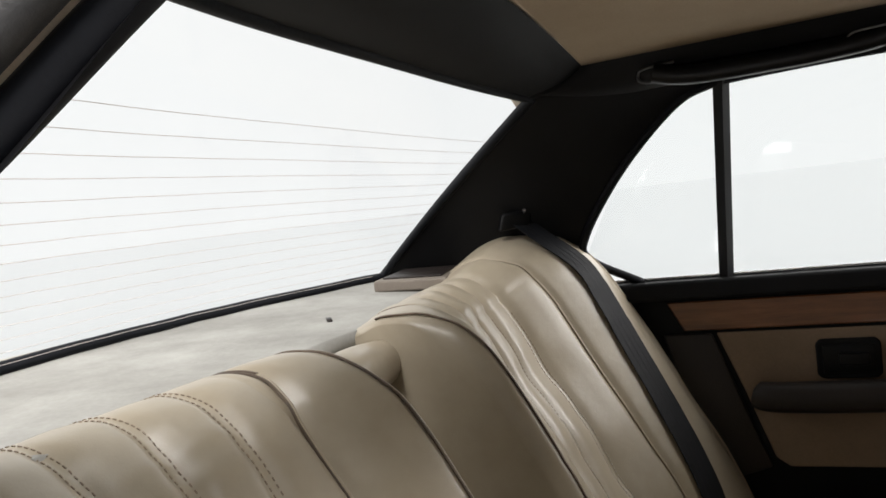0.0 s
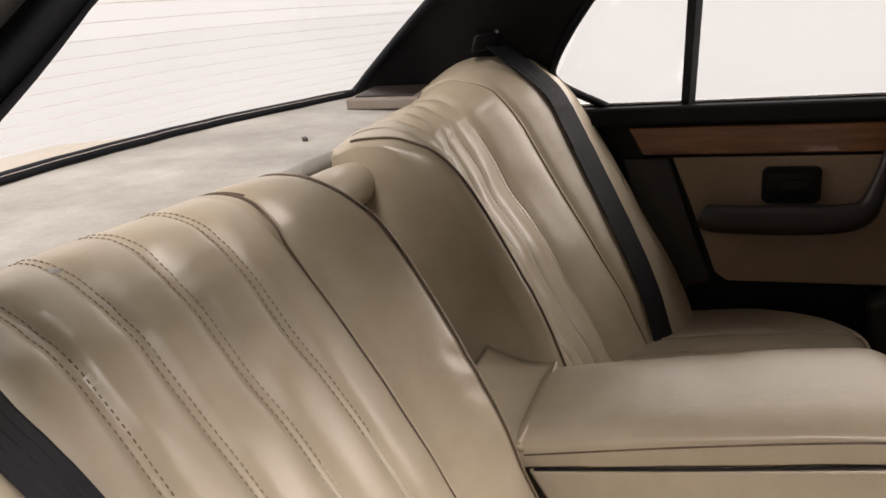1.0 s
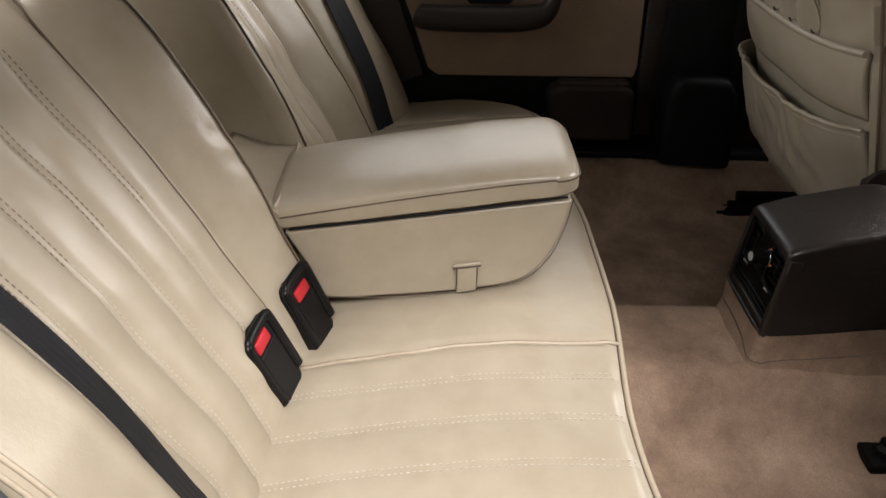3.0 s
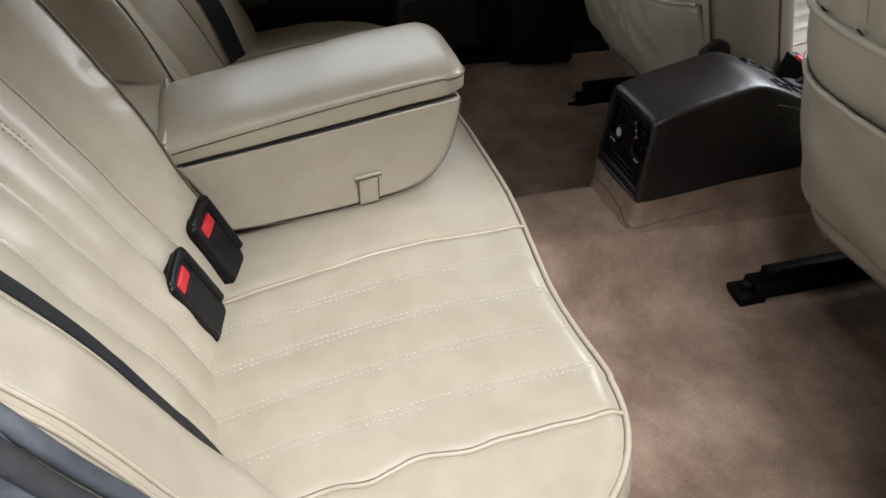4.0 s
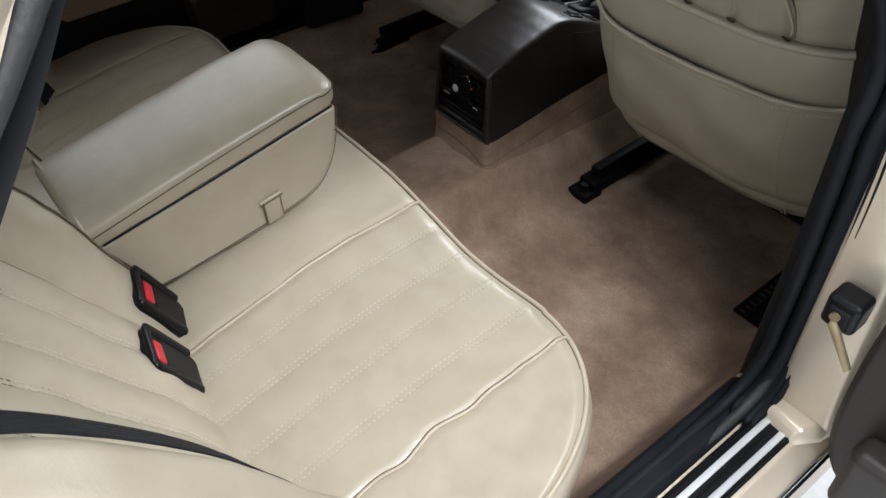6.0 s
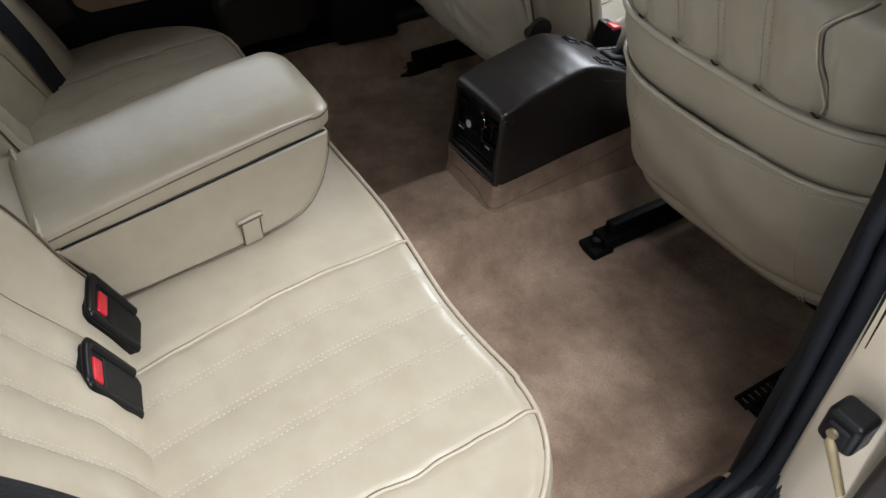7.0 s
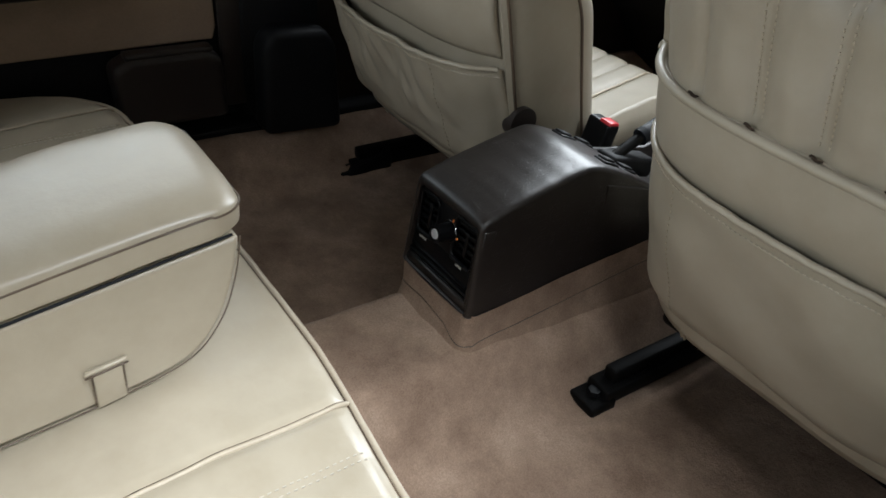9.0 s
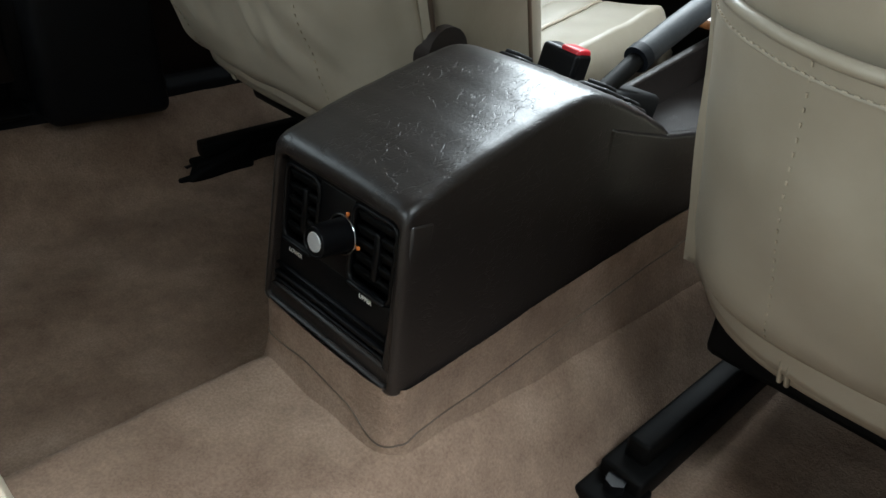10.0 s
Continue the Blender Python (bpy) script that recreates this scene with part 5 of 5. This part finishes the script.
# ---- roof, pillars ----
def rail_edge(s):
    """The edge of the headliner along a side, from the rear."""
    return [Vector((s * 0.447, 0.034, 1.370)), Vector((s * 0.445, 0.10, 1.371)), Vector((s * 0.430, 0.30, 1.372)), Vector((s * 0.410, 0.60, 1.374)), Vector((s * 0.40, 1.20, 1.372))]


def liner(u, v):
    a, b = curve(rail_edge(-1), 40), curve(rail_edge(1), 40)
    k = round(v * 39)
    p = a[k].lerp(b[k], u)
    return p + Vector((0, 0, 0.028 * math.sin(math.pi * u)))


hl = part("ceiling", grid(liner, spaced(0, 1, 24), spaced(0, 1, 40), back=(0, 0, 0.02)), HEADLINER)
tagged(hl, "beige cloth headliner under the car roof", "headliner", kind="structure")
roof = part("roof", grid(lambda x, y: (x, y, 1.455 - 0.10 * (abs(x) / 0.58) ** 3 - 0.05 * step(-y, -0.05, 0.12) - 0.05 * step(y, 1.0, 1.3)), spaced(-0.58, 0.58, 30), spaced(-0.10, 1.25, 30), back=(0, 0, -0.006)), PAINT)
tagged(roof, "champagne painted steel car roof", "roof", kind="structure")


def strip_between(a, b, n=40, bulge=(0, 0, 0), m=8):
    ca, cb = curve(a, n), curve(b, n)
    w = Vector(bulge)
    return grid(lambda i, v: ca[i].lerp(cb[i], v) + w * math.sin(math.pi * v), list(range(n)), spaced(0, 1, m))


# black header over the rear window, side rails over the doors
hd = part("trim_header", strip_between([p + Vector((0, 0.006, -0.002)) for p in WIN_TOP[::6]], [Vector((x, 0.034, 1.370 + 0.026 * math.cos(x / 0.447 * 1.57))) for x in (-0.447, -0.30, -0.1, 0.1, 0.30, 0.447)], 40, (0, 0, -0.006)), BLACK)
tagged(hd, "black vinyl header over the rear window", "trim", kind="structure")
for s in (-1, 1):
    outer = [Vector((s * 0.43, -0.05, 1.333)), Vector((s * 0.50, 0.08, 1.322)), Vector((s * 0.546, 0.24, 1.330)), Vector((s * 0.543, 0.60, 1.336)), Vector((s * 0.53, 1.20, 1.330))]
    rl = part("trim_rail", strip_between(rail_edge(s), outer, 40, (0, 0, -0.012)), BLACK)
    tagged(rl, "black vinyl roof rail over the doors", "trim", kind="structure")
    # rear pillar between the rear window and the side window
    win = [rear_glass(30 if s > 0 else 0, v) + Vector((0, 0.006, 0.0)) for v in spaced(-0.02, 1.0, 8)]
    side = [Vector((s * 0.735, -0.20, 0.97)), Vector((s * 0.700, -0.06, 1.03)), Vector((s * 0.676, -0.050, 1.075)), Vector((s * 0.650, -0.010, 1.125)), Vector((s * 0.615, 0.045, 1.193)), Vector((s * 0.583, 0.105, 1.258)), Vector((s * 0.560, 0.165, 1.302)), Vector((s * 0.548, 0.218, 1.327))]
    if s > 0:
        side[:4] = [Vector((0.745, -0.30, 0.96)), Vector((0.716, -0.155, 1.02)), Vector((0.690, -0.094, 1.06)), Vector((0.656, -0.030, 1.122))]
    pl = part("trim_pillar", strip_between(win, side, 50, (-s * 0.006, 0.004, 0.0), 16), BLACK)
    tagged(pl, "black vinyl rear roof pillar", "pillar", kind="structure")
    part("outer_skin", strip_between([p + Vector((s * 0.06, -0.02, 0.0)) for p in win], [p + Vector((s * 0.03, -0.03, 0.01)) for p in side], 50, (s * 0.05, -0.02, 0.03), 10), PAINT, pl)
    corner = strip_between([rail_edge(s)[0], rail_edge(s)[0] + Vector((s * 0.02, 0.03, 0)), rail_edge(s)[1]], [Vector((s * 0.425, -0.052, 1.331)), Vector((s * 0.48, 0.04, 1.325)), Vector((s * 0.548, 0.215, 1.326))], 20)
    part("corner_trim", corner, BLACK, pl)
    guide = thing("belt_guide", (s * 0.60, -0.15, 1.13), "black belt outlet in the rear pillar", "belt guide", "belt guides")
    part("bezel", slab([(s * 0.575, -0.175, 1.115), (s * 0.612, -0.125, 1.120), (s * 0.612, -0.118, 1.150), (s * 0.575, -0.165, 1.148)], (s * 0.014, -0.01, 0.0), 0.005, 2), BLACK_SHINY, guide)
    part("pin", cylinder((s * 0.598, -0.132, 1.146), (s * 0.590, -0.128, 1.150), 0.004, 10), CHROME, guide)

# grab handle over the far door
gh = thing("grab_handle", (-0.56, 0.40, 1.345), "black grab handle folded under the roof rail", "grab handle")
part("grip", tube(curve([(-0.458, 0.140, 1.342), (-0.462, 0.17, 1.334), (-0.466, 0.22, 1.330), (-0.470, 0.35, 1.332), (-0.470, 0.44, 1.338), (-0.464, 0.47, 1.346)], 40), 0.016, 12), BLACK_SHINY, gh)
for y in (0.113, 0.405):
    clip = curve([(-0.452, y + 0.060, 1.352), (-0.458, y + 0.015, 1.350), (-0.460, y + 0.004, 1.341), (-0.461, y + 0.011, 1.329), (-0.463, y + 0.053, 1.326), (-0.466, y + 0.10, 1.316)], 30)
    part("mount", tube(clip, 0.0022, 8), STEEL_GREY, gh, "thin metal hinge bracket")

# ---- far B-pillar, sill and front door ----
for s in (-1,):
    bp = part("pillar_middle", slab([(s * 0.69, 0.775, 0.47), (s * 0.69, 0.96, 0.45), (s * 0.66, 0.90, 1.0), (s * 0.545, 0.86, 1.33), (s * 0.545, 0.79, 1.33), (s * 0.67, 0.785, 1.0)], (s * 0.06, 0, 0), 0.01, 3), BLACK, None)
    tagged(bp, "black trimmed middle pillar", "pillar", kind="structure")
    part("belt_cover", slab([(s * 0.69, 0.80, 0.45), (s * 0.69, 0.97, 0.44), (s * 0.69, 0.955, 0.62), (s * 0.69, 0.93, 0.655), (s * 0.69, 0.82, 0.66), (s * 0.69, 0.80, 0.63)], (-s * 0.065, 0, 0), 0.016, 4), BLACK, bp, "moulded black belt reel cover")
    sl = part("sill_far", slab([(s * 0.675, -0.05, 0.40), (s * 0.675, -0.05, 0.458), (s * 0.69, -0.05, 0.470), (s * 0.74, -0.05, 0.470), (s * 0.79, -0.05, 0.43), (s * 0.79, -0.05, 0.30), (s * 0.675, -0.05, 0.30)], (0, 2.0, 0), 0.005), BLACK)
    tagged(sl, "black door sill with rubber edge", "sill", kind="structure")
    part("kick_plate", slab([(s * 0.655, 0.60, 0.462), (s * 0.72, 0.60, 0.476), (s * 0.72, 0.79, 0.476), (s * 0.655, 0.79, 0.462)], (0, 0, 0.006), 0.002), BLACK_SHINY, sl)
    fd = thing("front_door", (s * 0.70, 1.35, 0.45), "closed front door with dark lining", "car door")
    part("liner", slab([(s * 0.70, 0.97, 0.45), (s * 0.70, 1.965, 0.45), (s * 0.70, 1.965, 0.98), (s * 0.70, 0.90, 0.98)], (s * 0.06, 0, 0), 0.008), BROWN_TRIM, fd)
    part("armrest", rbox((s * 0.66 - 0.03, 1.05, 0.70), (s * 0.66 + 0.04, 1.45, 0.76), 0.02, 3), BROWN_TRIM, fd)
    part("skin", slab([(s * 0.762, 0.80, 0.36), (s * 0.762, 1.95, 0.36), (s * 0.79, 1.95, 0.62), (s * 0.762, 1.95, 0.95), (s * 0.762, 0.80, 0.95)], (s * 0.012, 0, 0), 0.004), PAINT, fd)
    pane = part("pane", slab([(s * 0.712, 0.92, 0.985), (s * 0.712, 1.80, 0.985), (s * 0.55, 1.25, 1.33), (s * 0.55, 0.88, 1.33)], (s * 0.004, 0, 0), 0), GLASS, fd)
    pane.visible_shadow = False

# ---- near side: sill, B-pillar, door opening ----
sill = part("sill_near", slab([(0.685, -0.10, 0.44), (0.690, -0.10, 0.452), (0.732, -0.10, 0.452), (0.736, -0.10, 0.441), (0.806, -0.10, 0.441), (0.832, -0.10, 0.405), (0.832, -0.10, 0.25), (0.685, -0.10, 0.25)], (0, 2.1, 0), 0.003, 2), PAINT)
tagged(sill, "champagne painted door sill", "sill", kind="structure")
part("sill_trim", slab([(0.684, -0.10, 0.448), (0.692, -0.10, 0.459), (0.730, -0.10, 0.458), (0.742, -0.10, 0.446)], (0, 0.826, 0), 0.003, 2), RUBBER, sill, "black rubber sill edging")
plate = thing("sill_plate", (0.772, 0.35, 0.442), "black ribbed tread plate with two aluminium strips", "sill plate")
part("plate", slab([(0.744, -0.05, 0.4405), (0.744, 0.708, 0.4405), (0.800, 0.700, 0.4405), (0.800, -0.05, 0.4405)], (0, 0, 0.006), 0.002), BLACK, plate)
for x in (0.7555, 0.7815):
    part("strip", rbox((x + 0.001, -0.05, 0.4455), (x + 0.0105, 0.705 - (x - 0.75) * 0.15, 0.4495), 0.0012), ALUMINIUM, plate, "bright aluminium strip")
for x in (0.749, 0.774, 0.796):
    part("groove_rib", rbox((x - 0.0016, -0.05, 0.446), (x + 0.0016, 0.70, 0.4485), 0.0008), BLACK_SHINY, plate)
part("rocker_strip", tube([(0.838, -0.3, 0.396), (0.838, 2.0, 0.396)], 0.003, 8), RUBBER, sill, "thin rubber strip along the sill edge")
part("bright_strip", tube([(0.834, -0.3, 0.403), (0.834, 2.0, 0.403)], 0.0035, 8), CHROME, sill, "thin chrome strip along the sill edge")

OPENING = curve([(0.712, 0.42, 0.452), (0.712, 0.27, 0.462), (0.712, 0.19, 0.52), (0.713, 0.150, 0.62), (0.712, 0.106, 0.766), (0.709, 0.056, 0.856), (0.706, 0.012, 0.936), (0.707, -0.036, 0.988), (0.698, -0.080, 1.036), (0.674, -0.080, 1.085), (0.646, -0.030, 1.150), (0.614, 0.034, 1.204), (0.582, 0.102, 1.265), (0.558, 0.17, 1.310), (0.548, 0.24, 1.336), (0.545, 0.42, 1.345), (0.548, 0.58, 1.342), (0.570, 0.68, 1.30), (0.692, 0.765, 1.0), (0.708, 0.757, 0.86), (0.714, 0.750, 0.73), (0.716, 0.744, 0.60), (0.717, 0.730, 0.515), (0.715, 0.680, 0.466), (0.712, 0.57, 0.452)], 200)
MIDDLE = Vector((0.69, 0.32, 0.90))


def outward(p):
    d = p - MIDDLE
    d.x = 0
    return d.normalized()


seal = thing("door_seal", (0.71, 0.35, 0.452), "black rubber seal round the open door frame", "door seal")
behind = [i for i, p in enumerate(OPENING[:100]) if p.y < 0.19 and 0.52 < p.z < 1.06]
round_rest = OPENING[behind[-1]:] + OPENING[: behind[0] + 1]
part("lip", tube([p + Vector((-0.004, 0, 0)) for p in round_rest], 0.009, 10), RUBBER, seal, "scuffed black rubber lip")
part("lip", tube([OPENING[i] + Vector((0.002, 0, 0)) for i in behind], 0.0062, 10), SEAL_DUSTY, seal, "dusty rubber lip")
part("bulb", tube([p + Vector((0.016, 0, 0.0)) + outward(p) * 0.008 for p in OPENING], 0.008, 10, True), RUBBER_WORN, seal)


def jamb(i, v):
    """The painted door frame outside the seal."""
    p = OPENING[i % len(OPENING)]
    o = outward(p)
    prof = [(0.0, 0.008), (0.014, 0.012), (0.026, 0.018), (0.040, 0.034), (0.075, 0.075), (0.085, 0.125)]
    k = min(int(v * 5), 4)
    f = v * 5 - k
    dx = prof[k][0] + (prof[k + 1][0] - prof[k][0]) * f
    dd = prof[k][1] + (prof[k + 1][1] - prof[k][1]) * f
    return p + Vector((dx, 0, 0)) + o * dd


lo_i = min(range(60), key=lambda i: abs(OPENING[i].y - 0.22) + (9 if OPENING[i].z > 0.6 else 0))
hi_i = min(i for i in range(100, 200) if OPENING[i].y > 0.6 and OPENING[i].z < 1.02)
fr = part("door_frame", grid(jamb, list(range(lo_i, hi_i + 1)), spaced(0, 1, 11)), PAINT)
tagged(fr, "champagne painted door frame", "door frame", kind="structure")
bp = part("pillar_near", slab([(0.685, 0.735, 0.40), (0.685, 0.98, 0.40), (0.665, 0.93, 1.0), (0.53, 0.88, 1.34), (0.53, 0.72, 1.34), (0.665, 0.80, 1.0), (0.685, 0.76, 0.72)], (0.034, 0, 0), 0.008, 3), BLACK)
tagged(bp, "black trimmed middle pillar beside the open door", "pillar", kind="structure")
rear = [p for p in OPENING[:100] if p.y < 0.19 and 0.52 < p.z < 1.06]
fl = grid(lambda i, v: rear[i] + Vector((0.010 + 0.030 * v + 0.006 * math.sin(3.1 * v), 0, 0)) + outward(rear[i]) * (0.004 + 0.030 * v + 0.004 * math.sin(16 * v) * step(v, 0.3, 0.6) + wander(rear[i].y, rear[i].z, v, 24, 0.006)), list(range(len(rear))), spaced(0, 1, 26), back=(0, -0.006, -0.006))
fl = part("trim_door_flange", fl, SEAL_DUSTY)
tagged(fl, "dusty grey rubber flange round the door frame", "trim", kind="structure")
post = [p for p in OPENING[100:] if p.y > 0.66 and p.z < 1.06]
bt = part("trim_pillar_post", grid(lambda i, v: post[i] + Vector((0.004 + 0.038 * v, 0.006 - 0.010 * math.sin(math.pi * min(v * 1.6, 1)) + 0.0022 * math.sin(34 * v) * step(v, 0.45, 0.6), -0.022 * v * (1 - step(post[i].z, 0.48, 0.56)))), list(range(len(post))), spaced(0, 1, 30), back=(0, 0.012, 0)), RUBBER)
tagged(bt, "broad black rubber trim down the middle pillar", "trim", kind="structure")
pj = part("pillar_jamb", slab([(0.744, 0.730, 0.43), (0.830, 0.738, 0.43), (0.800, 0.775, 0.95), (0.728, 0.772, 1.0)], (0, 0.20, 0), 0.012, 3), PAINT)
tagged(pj, "champagne painted door pillar", "pillar", kind="structure")
part("pillar_foot", slab([(0.735, 0.700, 0.436), (0.806, 0.694, 0.436), (0.830, 0.74, 0.430), (0.735, 0.74, 0.436)], (0, 0.014, 0.030), 0.010, 4), PAINT, pj)
chk = thing("door_check", (0.783, 0.745, 0.685), "black door check housing with a brass link", "door check")
part("housing", rbox((0.764, 0.706, 0.662), (0.806, 0.745, 0.710), 0.008, 3), BLACK_SHINY, chk, weighted=True)
part("mouth", rbox((0.772, 0.702, 0.668), (0.798, 0.710, 0.698), 0.004, 3), BLACK, chk)
part("roller", cylinder((0.783, 0.704, 0.688), (0.783, 0.698, 0.688), 0.006, 14), BRASS, chk)
part("link", slab([(0.781, 0.700, 0.686), (0.788, 0.700, 0.680), (0.826, 0.688, 0.640), (0.822, 0.685, 0.634), (0.780, 0.697, 0.674)], (0, 0.005, 0), 0.001), BRASS, chk, "brass check link")

# the opened near door, swung out square to the car
od = thing("rear_door", (1.2, 0.78, 0.37), "rear door standing wide open with dark brown lining", "car door")
lining = curve([(0.842, 0.722, 0.95), (0.826, 0.722, 0.70), (0.824, 0.722, 0.56), (0.834, 0.722, 0.46), (0.865, 0.722, 0.405), (0.93, 0.722, 0.378), (1.05, 0.722, 0.37)], 30)
pts = [tuple(p) for p in lining] + [(1.45, 0.722, 0.40), (1.60, 0.722, 0.56), (1.62, 0.722, 0.80), (1.64, 0.722, 0.95)]
part("lining", slab(pts, (0, 0.03, 0), 0.012, 4), BROWN_TRIM, od, weighted=True)
part("pocket", slab([(0.87, 0.722, 0.42), (1.06, 0.722, 0.42), (1.06, 0.722, 0.54), (0.87, 0.722, 0.54)], (0, -0.05, 0), 0.016, 4), BROWN_TRIM, od, weighted=True)
part("cloth_panel", slab([(0.88, 0.722, 0.60), (1.40, 0.722, 0.60), (1.46, 0.722, 0.88), (0.88, 0.722, 0.88)], (0, -0.006, 0), 0.004), DOOR_CLOTH, od)
part("skin", slab([(0.85, 0.76, 0.36), (1.62, 0.76, 0.40), (1.66, 0.76, 0.95), (0.85, 0.76, 0.95)], (0, 0.09, 0), 0.02, 3), PAINT, od)
part("window_frame", tube([(0.86, 0.80, 0.95), (0.90, 0.72, 1.33), (1.40, 0.72, 1.33), (1.66, 0.78, 1.05), (1.68, 0.80, 0.95)], 0.014, 8), BLACK, od)

# ---- front end that closes the cabin ----
dash = thing("dashboard", (0, 1.85, 0.6), "black dashboard across the front", "dashboard")
part("body", slab([(-0.70, 1.62, 0.72), (-0.70, 1.60, 0.90), (-0.70, 1.66, 0.97), (-0.70, 1.95, 0.99), (-0.70, 1.95, 0.42), (-0.70, 1.80, 0.60)], (1.40, 0, 0), 0.02, 3), BLACK, dash)
bh = part("bulkhead_front", slab([(-0.76, 1.95, 0.30), (0.76, 1.95, 0.30), (0.76, 1.95, 0.98), (-0.76, 1.95, 0.98)], (0, 0.02, 0), 0.003), BLACK)
tagged(bh, "plain black front bulkhead", "bulkhead", kind="structure")
bh = part("bulkhead_rear", slab([(-0.70, -0.24, 0.30), (0.70, -0.24, 0.30), (0.70, -0.36, 0.99), (-0.70, -0.36, 0.99)], (0, -0.02, 0), 0.003), BLACK)
tagged(bh, "plain black bulkhead behind the rear seat", "bulkhead", kind="structure")
for s in (-1, 1):
    pq = part("pillar_front", tube([(s * 0.55, 1.22, 1.34), (s * 0.72, 1.85, 0.99)], 0.035, 8), BLACK)
    tagged(pq, "black windscreen pillar", "pillar", kind="structure")
    qt = part("quarter_inner", slab([(s * 0.715, -0.70, 0.40), (s * 0.715, -0.10, 0.40), (s * 0.715, -0.06, 0.98), (s * 0.715, -0.70, 0.98)], (s * 0.06, 0, 0), 0.01), PAINT)
    tagged(qt, "champagne painted rear quarter panel", "body panel", kind="structure")
nd = part("front_door_near", slab([(0.72, 0.94, 0.40), (0.72, 1.95, 0.40), (0.72, 1.95, 0.98), (0.72, 0.90, 0.98)], (0.08, 0, 0), 0.012), PAINT)
tagged(nd, "closed champagne front door", "car door", kind="structure")
wing = part("boot_deck", slab([(-0.68, -0.64, 0.99), (0.68, -0.64, 0.99), (0.66, -1.35, 0.95), (-0.66, -1.35, 0.95)], (0, 0, -0.55), 0.03, 3), PAINT)
tagged(wing, "champagne painted boot behind the rear window", "body panel", kind="structure")

br = thing("slotted_bracket", (0.60, 0.93, 0.35), "black perforated steel bracket on the carpet", "bracket")
for k in range(10):
    part("tooth", rbox((0.585, 0.895 + 0.013 * k, 0.376 + 0.001 * k), (0.603, 0.902 + 0.013 * k, 0.383 + 0.001 * k), 0.001, 1), STEEL_DARK, br)
part("bar", rbox((0.581, 0.89, 0.381), (0.587, 1.04, 0.390), 0.002), STEEL_DARK, br)
part("bar", rbox((0.601, 0.89, 0.381), (0.607, 1.04, 0.390), 0.002), STEEL_DARK, br)
part("base", rbox((0.590, 0.925, 0.340), (0.620, 1.03, 0.358), 0.004), STEEL_DARK, br)
